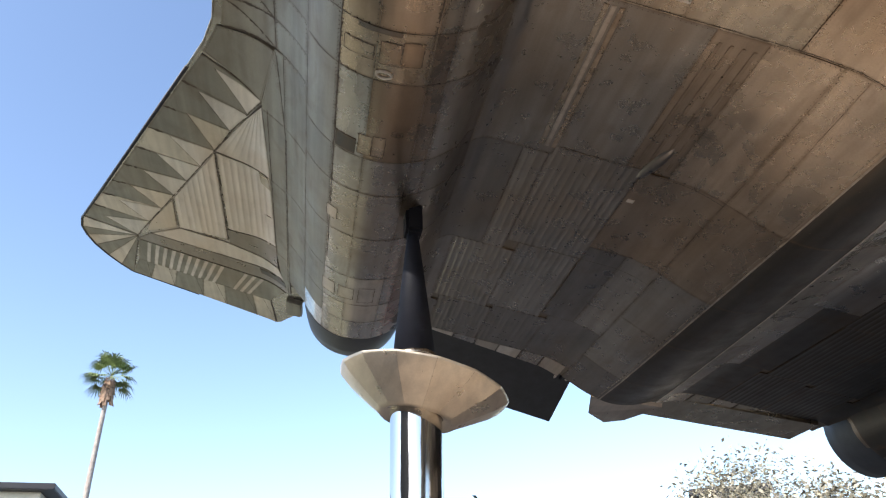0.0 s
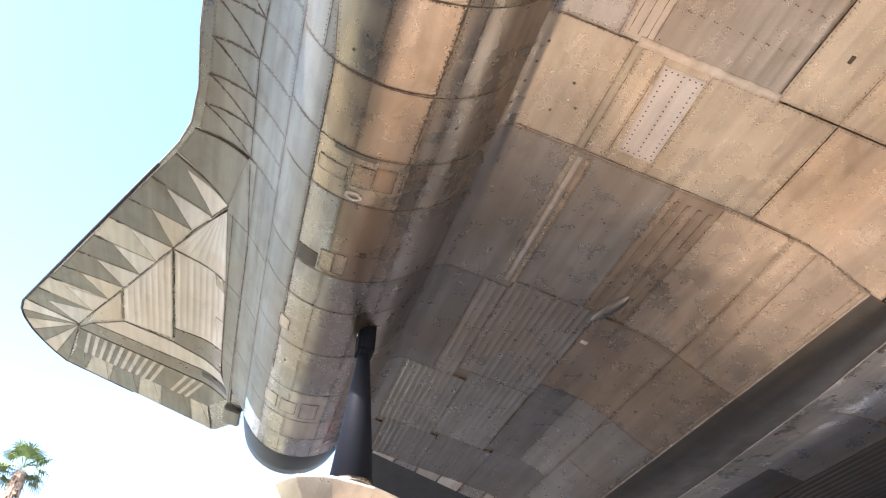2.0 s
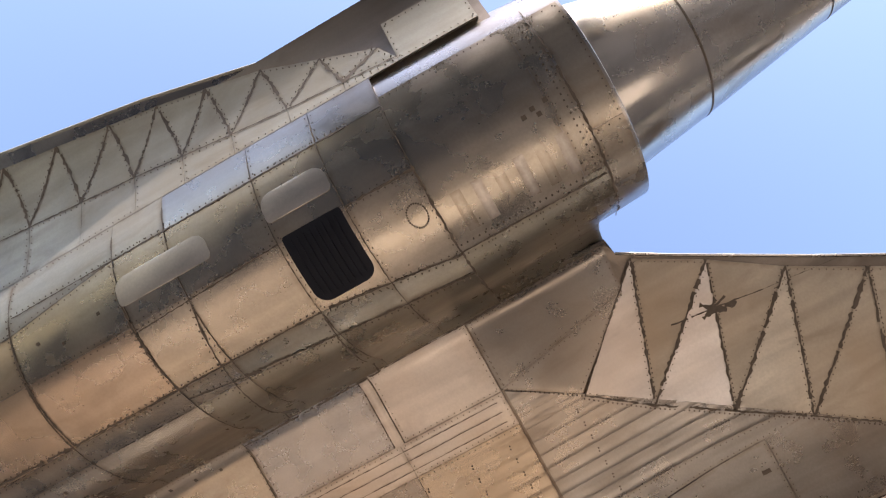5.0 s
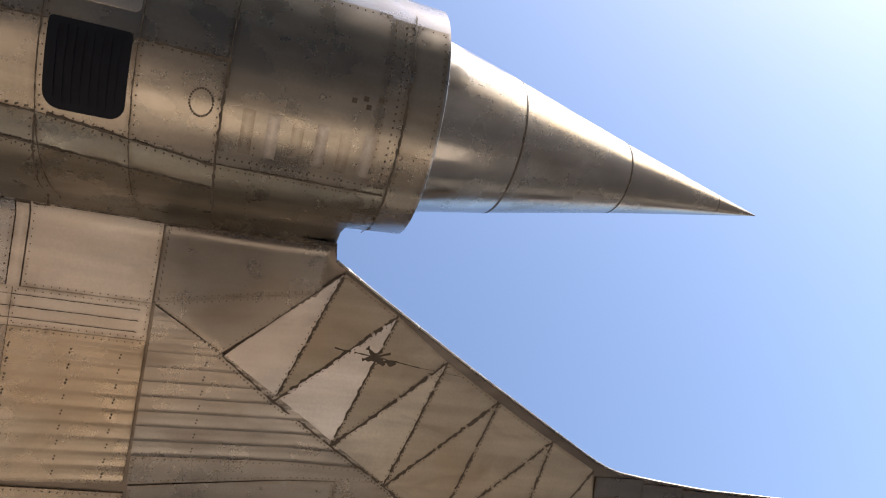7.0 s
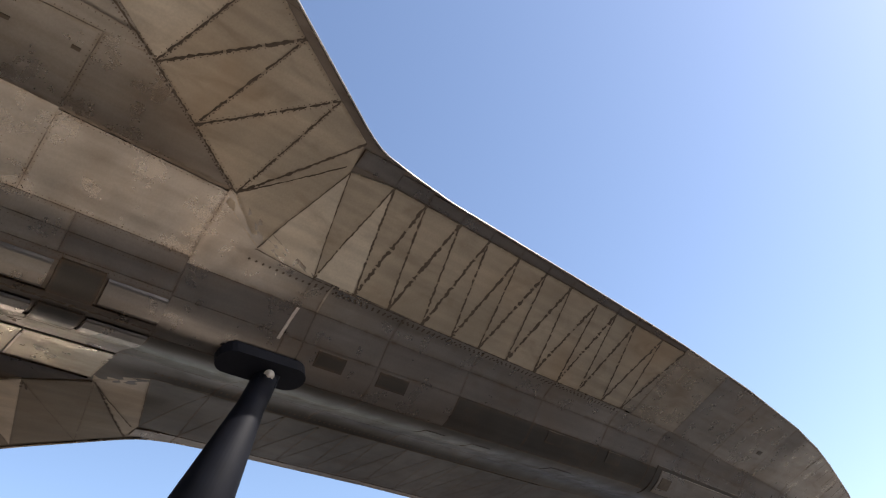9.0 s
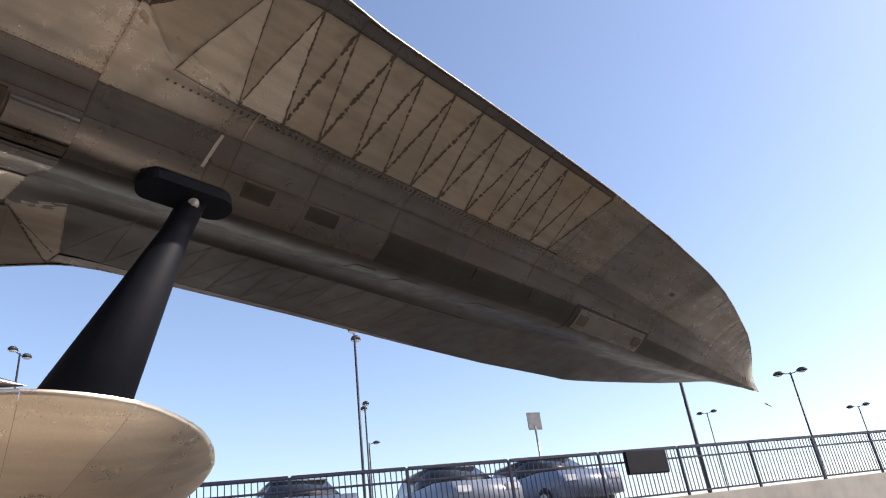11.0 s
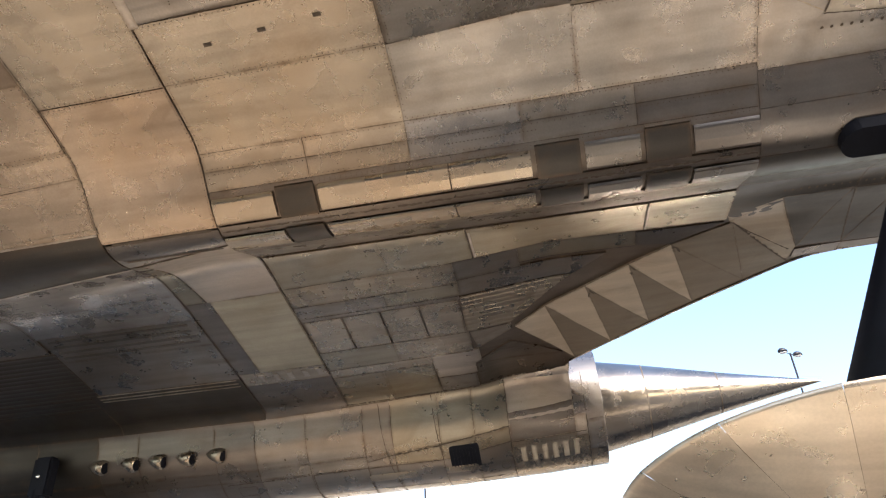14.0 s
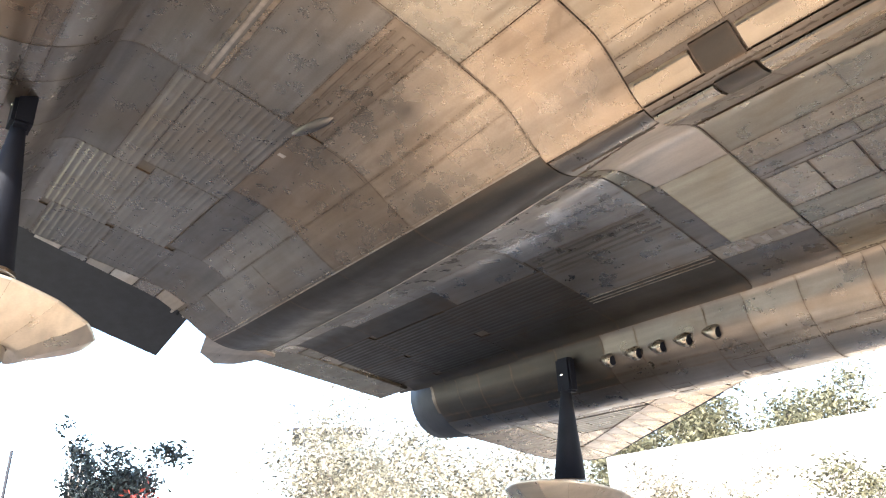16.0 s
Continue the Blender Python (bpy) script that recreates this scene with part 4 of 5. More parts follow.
    for x0, x1, y0, y1, a, b in ((3.46, 3.88, -0.12, 0.66, "olive", "pale"), (3.88, 4.86, -0.12, 0.66, "tan", "tan"), (3.75, 3.92, 0.66, 0.79, "olive", "pale"), (3.92, 4.84, 0.66, 0.79, "tan", "tan"),
                                 (3.80, 4.12, 0.80, 0.985, "tan", "grey"), (4.12, 4.84, 0.80, 0.985, "tan", "tan")):
        rect(nac, x0, x1, y0, y1, B(a, b), side=s)
    stitch(key, (3.60, 0.795), (4.90, 0.795), 0.016, s)
    stitch(key, (3.50, -0.12), (4.42, -0.12), 0.018, s)
    stitch(key, (3.88, -0.12), (3.88, 0.78), 0.010, s)
    rivets(key, (3.92, -0.10), (3.92, 0.76), 0.036, 0.006, s)
    rivets(key, (3.70, 0.74), (4.80, 0.74), 0.036, 0.006, s)
    for y in (0.06, 0.36, 0.52):
        rivets(key, (3.55, y), (4.0, y), 0.034, 0.0045, s)
    for p, q, wd in (((4.40, -0.56), (4.40, -0.12), 0.018), ((3.97, -0.90), (3.87, -0.12), 0.014), ((3.86, -1.53), (3.74, -0.12), 0.014), ((3.97, -0.95), (3.98, -2.58), 0.012), ((3.84, -1.44), (3.90, -1.88), 0.010),
                     ((3.44, -2.05), (3.46, 0.50), 0.016), ((3.97, -0.95), (3.45, -1.02), 0.014), ((4.36, -1.53), (3.46, -1.68), 0.012), ((4.62, -1.90), (3.95, -1.88), 0.014), ((4.80, -2.60), (3.98, -2.58), 0.012),
                     ((4.80, -0.35), (4.80, -2.58), 0.010), ((4.70, -2.60), (4.68, -6.9), 0.012), ((3.98, -2.60), (4.00, -3.70), 0.018), ((4.40, -0.95), (4.36, -1.87), 0.010)):
        stitch(key, p, q, wd, s)
        rivets(key, p, q, 0.040, 0.0048, s, 0.016)
    for k in range(6):                                   # shallow worn pressings behind the lip
        rect(nac, B(3.96, 3.95), B(4.19, 4.16), -0.02 + 0.125 * k, 0.045 + 0.125 * k, B("pale" if k % 2 else "tan", "cream"), name="pressing", proud=0.003, side=s)
    for x, y in ((4.33, 0.50), (4.35, 0.56), (4.31, 0.58), (4.36, 0.64)):
        rect(nac, x, x + 0.03, y, y + 0.03, SEALANT, name="drain_hole", proud=0.004, side=s)
    # louvred vent
    v0, v1, vy = (4.00, 4.42, -0.92) if s > 0 else (3.84, 4.12, -0.87)
    vent = rounded(nac, v0, v1, vy, vy + 0.36, BLACK, "vent", 0.075 if s > 0 else 0.03, 0.02, 0.004, 0.0, s, label="black louvred bleed vent with rounded corners")
    for k in range(8):
        y = vy + 0.035 + 0.038 * k
        rect(vent, v0 + (0.05 if k in (0, 7) else 0.03), v1 - 0.03, y, y + 0.014, BLACK, name="louvre", proud=0.012, side=s, gap=0.002)
    # round access cover
    bm = bmesh.new()
    for k in range(28):
        t = 2 * math.pi * k / 28
        cx, cy = 4.17 + 0.068 * math.cos(t), -0.22 + 0.055 * math.sin(t)
        bmesh.ops.create_cube(bm, size=0.009, matrix=Matrix.Translation((cx * s, cy, low(cx * s, cy) - 0.002)))
    part("access_cover", bm, SEALANT, nac, "ring of fasteners round a small cover")
    # rounded slots along the flank, sky reflection put into the starboard pale tone
    for y0, y1 in ((-0.95, -0.55), (-1.90, -1.31)):
        rounded(nac, 4.52 if s > 0 else 4.08, 4.68 if s > 0 else 4.19, y0, y1, "pale" if s > 0 else "tan", "slot_cover", 0.03, 0.075 if s > 0 else 0.045, 0.004, 0.004, s, label="pale rounded slot cover")
    rect(nac, 4.48, 4.68, -4.78, -4.57, "soot", name="hatch", proud=0.006, side=s, label="small olive access hatch")
    for x0, x1, y0, y1 in ((4.21, 4.37, -3.59, -3.37), (4.05, 4.20, -3.58, -3.34), (4.42, 4.66, -3.58, -3.44), (4.34, 4.46, -4.74, -4.48), (4.22, 4.33, -4.74, -4.46), (4.6, 4.72, -6.0, -5.8),
                           (4.30, 4.50, -7.75, -7.45), (4.55, 4.72, -7.75, -7.45), (4.05, 4.24, -7.80, -7.40)):
        rect(nac, x0, x1, y0, y1, B("warm", "dark") if y0 > -5 else B("pale", "dark"), name="hatch", proud=0.004, side=s)
        for p, q in (((x0, y0), (x1, y0)), ((x1, y0), (x1, y1)), ((x1, y1), (x0, y1)), ((x0, y1), (x0, y0))):
            stitch(key, p, q, 0.012, s)
    bm = bmesh.new()
    for k in range(24):
        t = 2 * math.pi * k / 24
        cx, cy = 4.32 + 0.06 * math.cos(t), -3.70 + 0.035 * math.sin(t)
        bmesh.ops.create_cube(bm, size=0.018, matrix=Matrix.Translation((cx * s, cy, low(cx * s, cy) - 0.004)))
    part("drain_ring", bm, TONE["white"], nac, "small bright worn ring")
    rect(nac, 4.22, 4.56, -3.30, -3.25, "dark", name="slot", proud=0.006, side=s)
    for x, y in ((4.55, -2.05), (4.50, -2.3), (4.57, -2.45), (4.45, -4.5), (4.4, -5.35), (4.55, -6.6), (3.9, -3.3), (3.75, -2.9)):
        rect(nac, x, x + 0.022, y, y + 0.022, SEALANT, name="drain_hole", proud=0.004, side=s)
    if s < 0:
        for k, y in enumerate((-5.35, -4.92, -4.55, -4.17, -3.77)):      # row of bright scoops
            z = low(-3.64, y)
            sc = part("scoop", lathe([(0, 0.070), (0.012, 0.088), (0.06, 0.098), (0.17, 0.062), (0.27, 0.004)], (-3.63, y + 0.12, z - 0.045), (-3.645, y - 0.12, z + 0.02), 16), TONE["tan"], nac, "small bright teardrop scoop", True)
            part("scoop_mouth", lathe([(0, 0.002), (0.004, 0.066)], (-3.63, y + 0.118, z - 0.044), (-3.645, y - 0.12, z + 0.02), 14), BLACK, sc)
    # outboard flank and wedge strip beside the nacelle
    FO = (0.0, -0.35, -0.72, -1.10, -1.45, -1.80, -2.20, -2.60, -3.0, -3.40, -3.80, -4.15, -4.50)
    for k in range(len(FO) - 1):
        y1, y0 = FO[k], FO[k + 1]
        e1, e0 = lerp(y1, (-4.5, -3.9, -2.8, -1.5, -0.76, 0.1), (6.05, 5.98, 5.95, 5.74, 5.58, 5.22)), lerp(y0, (-4.5, -3.9, -2.8, -1.5, -0.76, 0.1), (6.05, 5.98, 5.95, 5.74, 5.58, 5.22))
        i1, i0 = lerp(y1, (-4.5, -3.2, -1.8, -0.8, 0.1), (5.40, 5.42, 5.27, 5.13, 5.05)), lerp(y0, (-4.5, -3.2, -1.8, -0.8, 0.1), (5.40, 5.42, 5.27, 5.13, 5.05))
        plate(nac, [(i0, y0 + 0.08), (e1 - 0.07, y1), (i1, y1 + 0.08)], B("cool", "tan"), side=s)
        plate(nac, [(i0, y0 + 0.08), (e0 - 0.07, y0), (e1 - 0.07, y1)], B("cool", "tan"), side=s)
        stitch(key, (i0, y0 + 0.08), (e1 - 0.07, y1), 0.022, s)
        stitch(key, (i0, y0 + 0.08), (e0 - 0.07, y0), 0.026, s)
        stitch(key, (i0, y0 + 0.08), (i1, y1 + 0.08), 0.012, s)
        plate(nac, [(5.02, y0 + 0.08), (i0, y0 + 0.08), (i1, y1 + 0.08), (5.02, y1 + 0.08)], B("cool", "tan"), side=s)
    for y1, y0 in ((0.6, 0.08), (-4.42, -5.45), (-5.45, -6.6), (-6.6, -7.8), (-7.8, -9.0)):
        rect(nac, 5.02, 5.33 if y1 > 0 else 5.32, y0, y1, B("cool", "tan"), side=s)

    ow = new("outer_wing")
    ow.parent = aircraft
    ow["label"] = "outer wing underside with wedge panels along its leading edge"
    key2 = "outer%d" % s
    C = (lambda a, b: a if s > 0 else b)
    tipc = [(8.49, -9.07), (8.55, -9.30), (8.54, -9.52), (8.47, -9.80), (8.34, -10.05), (8.18, -10.28), (8.02, -10.45)]
    outline = [(5.0, 0.45), (5.20, 0.1), (5.58, -0.76), (5.76, -1.53), (5.95, -2.6), (6.0, -3.4), (6.0, -4.0), (6.06, -4.45), (6.18, -4.78), (6.4, -5.2)] + tipc + [(6.95, -10.70), (5.62, -11.03), (5.56, -10.98), (5.30, -10.55), (5.28, -10.1), (5.08, -9.9), (4.9, -9.0), (4.9, -4)]
    n = len(outline)
    vs = [(x * s, y, 0.012 + port_lift(x * s)) for x, y in outline] + [(x * s, y, 0.06 + port_lift(x * s)) for x, y in outline]
    fc = [tuple(range(n)), tuple(range(2 * n - 1, n - 1, -1))] + [(k, n + k, n + (k + 1) % n, (k + 1) % n) for k in range(n)]
    link("wing_core", mesh_of("wing_core", vs, fc if s < 0 else [f[::-1] for f in fc], TONE[C("grey", "tan")]), ow)
    # leading-edge wedges: a darker tapering base and a lighter inner triangle each
    LI = [(5.62, -5.33), (5.79, -5.68), (6.03, -6.04), (6.24, -6.50), (6.45, -6.91), (6.68, -7.30), (6.90, -7.73), (7.15, -8.15), (7.41, -8.61), (7.66, -9.10)]
    LO = [(6.22, -4.95), (6.48, -5.41), (6.76, -5.91), (7.01, -6.37), (7.24, -6.83), (7.49, -7.29), (7.74, -7.75), (7.96, -8.14), (8.18, -8.52), (8.41, -8.95)]
    LA = [(6.10, -5.10), (6.32, -5.51), (6.50, -5.93), (6.77, -6.43), (7.00, -6.86), (7.25, -7.31), (7.51, -7.75), (7.75, -8.22), (8.08, -8.78)]
    light = ("white", "white", "pale", "white", "white", "white", "pale", "white", "white")
    plate(ow, [(5.62, -5.33), (5.42, -4.48), (6.03, -4.52), (6.20, -4.90)], C("cool", "tan"), side=s)
    for k in range(9):
        plate(ow, [LI[k], LO[k], LO[k + 1], LI[k + 1]], C(("cool", "cool", "cool", "pale")[k % 4], "tan"), side=s)
        plate(ow, [LI[k], LA[k], LI[k + 1]], C(light[k], "pale"), side=s, proud=0.003)
        p = Vector(LO[k + 1])
        stitch(key2, p, p.lerp(Vector(LI[k + 1]), 0.22), 0.040, s)
        stitch(key2, LA[k], LI[k + 1], 0.008, s)
    stitch(key2, LI[0], LI[9], 0.022, s)
    # tip fan and trailing panels
    ctr = (7.66, -9.12)
    fan = [(8.43, -8.97)] + [(x - 0.03, y + 0.02) for x, y in tipc[1:]]
    for k in range(len(fan) - 1):
        plate(ow, [ctr, fan[k], fan[k + 1]], C("white" if k == 0 else ("pale", "cool")[k % 2], "tan"), side=s)
        stitch(key2, ctr, fan[k + 1], 0.008, s)
    te0, te1, tb0, tb1 = Vector((5.71, -10.20)), Vector((7.80, -9.90)), Vector((5.63, -10.98)), Vector((8.00, -10.43))
    cuts = (0, 0.14, 0.36, 0.52, 0.72, 0.88, 1)
    for k in range(6):
        plate(ow, [tb0.lerp(tb1, cuts[k]), tb0.lerp(tb1, cuts[k + 1]), te0.lerp(te1, cuts[k + 1]), te0.lerp(te1, cuts[k])], C(("pale", "cool")[k % 2], "tan"), side=s)
        stitch(key2, tb0.lerp(tb1, cuts[k]), te0.lerp(te1, min(cuts[k] + 0.06, 1)), 0.007, s)
    # elevon with upright beads
    b0, b1 = Vector((5.42, -9.56)), Vector((7.68, -9.24))
    plate(ow, [te0, te1, b1, b0], C("cool", "tan"), side=s)
    for k in range(15):
        u, v = 0.16 + 0.054 * k, 0.16 + 0.054 * k + 0.026
        if k in (3, 4):
            continue
        plate(ow, [te0.lerp(te1, u), te0.lerp(te1, v), b0.lerp(b1, v), b0.lerp(b1, u)], C("white", "pale"), side=s, name="bead", gap=0.002, proud=0.007)
    plate(ow, [(5.39, -9.53), (7.68, -9.22), (7.45, -8.95), (5.43, -9.16)], C("dark", "olive"), side=s, name="hinge_line")
    # box panels with beads
    plate(ow, [(5.57, -6.65), (6.24, -6.50), (5.79, -5.70), (5.62, -5.42)], C("white", "tan"), side=s, ribs=(7, 0.004))
    plate(ow, [(5.54, -8.24), (6.23, -8.24), (6.23, -6.53), (5.57, -6.66)], C("white", "tan"), side=s, ribs=(8, 0.005))
    plate(ow, [(6.27, -8.53), (6.96, -8.55), (6.92, -7.78), (6.26, -6.56)], C("white", "olive"), side=s, ribs=(8, 0.005))
    plate(ow, [(7.00, -8.56), (7.50, -8.92), (7.38, -8.60), (6.96, -7.86)], C("pale", "tan"), side=s)
    plate(ow, [(5.53, -8.86), (6.25, -8.62), (6.24, -8.26), (5.53, -8.26)], C("dark", "dark"), side=s)
    plate(ow, [(5.43, -9.14), (7.42, -8.94), (6.96, -8.58), (6.27, -8.64)], C("white", "tan"), side=s)
    plate(ow, [(5.44, -9.12), (5.53, -8.88), (6.24, -8.65), (5.60, -9.08)], C("white", "tan"), side=s, proud=0.003)
    for p, q, wd in (((6.25, -6.52), (6.26, -8.55), 0.022), ((5.57, -6.65), (6.24, -6.50), 0.014), ((6.97, -8.57), (6.94, -7.80), 0.016), ((6.27, -8.55), (6.97, -8.57), 0.018), ((5.55, -5.4), (5.53, -8.88), 0.014)):
        stitch(key2, p, q, wd, s)
    for q in ([(5.57, -6.90), (5.70, -6.84), (5.72, -6.62), (5.59, -6.66)],):
        plate(ow, q, "olive", side=s, name="hatch", proud=0.007)
    rect(ow, 5.55, 5.68, -7.74, -7.53, "white", side=s, name="hatch", proud=0.006)
    plate(ow, [(5.40, -9.36), (5.82, -9.30), (5.84, -9.16), (5.42, -9.20)], "soot", side=s, name="hatch", proud=0.006)
    # flank beside the engine
    for y0, y1, x0, x1 in ((-9.50, -8.40, 5.44, 5.535), (-8.40, -6.66, 5.535, 5.57), (-6.66, -5.45, 5.57, 5.615)):
        plate(ow, [(5.32, y0), (x0, y0), (x1, y1), (5.32, y1)], C("cool", "tan"), side=s)
    plate(ow, [(5.32, -5.45), (5.615, -5.45), (5.62, -5.34), (5.42, -4.44)], C("cool", "tan"), side=s)
    plate(ow, [(5.32, -5.45), (5.42, -4.44), (5.32, -4.42)], C("cool", "tan"), side=s)
    stitch(key2, (5.31, -5.6), (5.36, -9.6), 0.016, s)
    stitch(key2, (5.40, -4.5), (5.31, -5.6), 0.014, s)
    bm = bevelled_box((5.28 * s - 0.10, -10.45, -0.06), (5.28 * s + 0.16, -9.95, 0.04), 0.02)
    part("hinge_fairing", bm, TONE["cool"], ow)
    pts = [(x * s, y, 0.02 + port_lift(x * s)) for x, y in outline[1:18]]
    part("rim", tube(pts[8:], 0.022, 6), RUBBER, ow, "black outer leading edge", True)
    part("rim", tube(pts[:9], 0.014, 6), TONE["cool"], ow, "pale worn edge", True)

# worn seam lines and fasteners, one sheet for each region
for k in sorted(STITCH):
    ob = link("sealant", mesh_of("sealant", STITCH[k][0], STITCH[k][1], SEALANT), aircraft, "dark worn sealant and rivet lines")
    ob["kind"] = "stuff"

# ---- display posts ----
UP = AIR.to_3x3() @ Vector((0, 0, 1))


def display_post(top, base, foot_r, head_r, plate_len, bowl_at, rr, depth=1.0):
    """Tapered black strut on a gored bowl (rim centre, radius) on a polished post; top and base in the world."""
    top, base = Vector(top), Vector(base)
    root = new("display_post")
    root.location = (base.x, base.y, 0)
    bx, by = base.x, base.y

    def put(name, bm, mat, label="", smooth=True):
        bm.transform(Matrix.Translation((-bx, -by, 0)))
        return part(name, bm, mat, root, label, smooth)
    d = (top - base)
    L = d.length
    put("strut", lathe([(0, foot_r), (L * 0.80, head_r + (foot_r - head_r) * 0.07), (L * 0.84, head_r * 1.05), (L * 0.97, head_r)], base, top, 40, True), BLACK, "tapered matt black strut")
    put("strut_collar", lathe([(L * 0.15, foot_r * 0.92), (L * 0.15 + 0.05, foot_r * 0.91), (L * 0.15 + 0.055, foot_r * 0.86)], base, top, 40, True), TONE["silver"], "bright collar")
    axis = UP.normalized()
    size = rr / 0.88
    b0 = Vector(bowl_at) - axis * (0.36 * size)
    # bowl in gores
    bowl = new("bowl")
    bowl.parent = root
    bowl.location = (0, 0, 0)
    q = axis.to_track_quat('Z', 'Y')
    N = 14
    prof = [((0.36 - (0.36 - h) * depth) * size, r * size) for h, r in ((0.06, 0.25), (0.0, 0.38), (0.03, 0.42), (0.13, 0.58), (0.25, 0.77), (0.325, 0.86), (0.35, 0.88), (0.36, 0.86))]
    for g in range(N):
        vs, fs = [], []
        for h, r in prof:
            for j in range(5):
                t = 2 * math.pi * (g + 0.002 + 0.996 * j / 4) / N
                rf = r * (1 - (0.6 if depth == 1 else 0.15) * (1 - math.cos(math.pi / N) / math.cos(2 * math.pi * (0.992 * (j / 4 - 0.5)) / N)))
                vs.append(b0 + q @ Vector((rf * math.cos(t), rf * math.sin(t), h)) - Vector((bx, by, 0)))
        for i in range(len(prof) - 1):
            for j in range(4):
                k = i * 5 + j
                fs.append((k, k + 1, k + 6, k + 5))
        link("gore", mesh_of("gore", vs, fs, BOWL, True), bowl)
    put("bowl_liner", lathe([((0.36 - (0.36 - h) * depth) * size, r * size) for h, r in ((0.05, 0.25), (0.19, 0.60), (0.31, 0.82), (0.35, 0.80), (0.36, 0.0))], b0, b0 + axis, 48), SEALANT)
    put("post", lathe([(0, 0.235), (b0.z + 0.16 + 0.4 * (1 - depth), 0.235)], (b0.x, b0.y, 0), (b0.x, b0.y, 3), 56), CHROME, "mirror-polished round steel post")
    put("foot_ring", lathe([(0, 0.34), (0.03, 0.34), (0.05, 0.23)], (b0.x, b0.y, 0.05), (b0.x, b0.y, 1), 40, True), TONE["silver"])
    # head: clevis, pin, cheek plates
    hd = d.normalized()
    hb = bmesh.new()
    for sg in (-1, 1):
        bm_box(hb, (sg * head_r * 0.55 - 0.022, -head_r * 0.8, -0.16), (sg * head_r * 0.55 + 0.022, head_r * 0.8, 0.14))
    bmesh.ops.bevel(hb, geom=hb.edges[:], offset=0.01, segments=1, affect='EDGES')
    hb.transform(Matrix.Translation(top) @ hd.to_track_quat('Z', 'Y').to_matrix().to_4x4())
    put("clevis", hb, BLACK, "", False)
    pin = lathe([(-0.095, 0.018), (-0.090, 0.026), (0.090, 0.026), (0.095, 0.018)], top, top + Vector((1, 0, 0)), 20, True)
    put("pin", pin, CHROME, "bright steel pivot pin")
    if plate_len:
        pl = bmesh.new()
        vs = []
        hl, hw = plate_len / 2, 0.155
        for z in (0.0, -0.10):
            for k in range(24):
                t = 2 * math.pi * k / 24
                vs.append(pl.verts.new(((hw if z == 0 else hw * 0.93) * math.cos(t), math.copysign(hl - hw, math.sin(t)) + hw * math.sin(t), z)))
        for k in range(24):
            pl.faces.new((vs[k], vs[(k + 1) % 24], vs[24 + (k + 1) % 24], vs[24 + k]))
        pl.faces.new(vs[:24][::-1])
        pl.faces.new(vs[24:])
        bmesh.ops.recalc_face_normals(pl, faces=pl.faces[:])
        pl.transform(AIR @ Matrix.Translation((0.05, 3.19, -0.325)))
        put("mounting_plate", pl, BLACK, "black oval mounting plate under the belly", False)
        out = Vector((0.74, -0.45, -0.50)).normalized()
        for at, r in ((Vector((0.0, 0.01, -0.01)) + out * 0.135, 0.046), (Vector((-0.03, -0.13, 0.06)) + out * 0.10, 0.024)):
            c = top + at
            put("bolt", lathe([(-0.05, r * 0.55), (0, r * 0.55), (0, r), (r * 0.35, r), (r * 0.42, r * 0.9), (r * 0.42, r * 0.55), (r * 0.9, r * 0.5), (r * 0.95, 0.0)], c, c + out, 20, True), TONE["white"], "bright round bolt head")
    else:
        ar = bmesh.new()
        bm_box(ar, (-0.085, -0.11, -0.26), (0.085, 0.15, 0.24))
        bmesh.ops.bevel(ar, geom=ar.edges[:], offset=0.03, segments=2, affect='EDGES')
        ar.transform(Matrix.Translation(top))
        put("lug", ar, BLACK, "black lug under the nacelle", False)
    return root


def air(x, y, z):
    return AIR @ Vector((x, y, z))


STAR = air(3.83, -5.75, -0.66)
PORT = air(-3.87, -6.15, -0.46) + Vector((0.34, 0.16, 0.10))
p1 = display_post(STAR, STAR - Vector((0.0, 0.0, 1.88)), 0.235, 0.062, 0, STAR - Vector((0.1, 0.1, 1.80)), 0.80)
p2 = display_post(PORT, PORT - Vector((-0.09, 0.07, 1.74)), 0.25, 0.075, 0, PORT - Vector((0.0, 0.14, 1.64)), 0.90)
p3 = display_post(air(-0.01, 3.30, -0.36), (0.05, 2.37, 2.52), 0.36, 0.112, 0.85, (0.05, 2.05, 2.44), 1.31, 0.62)
for p, l in ((p1, "polished steel post with beige bowl and slim black strut"), (p2, "polished steel post with beige bowl and slim black strut"), (p3, "polished steel post with beige bowl and thick leaning black strut")):
    tagged(p, l, "display post", "posts holding the aircraft")


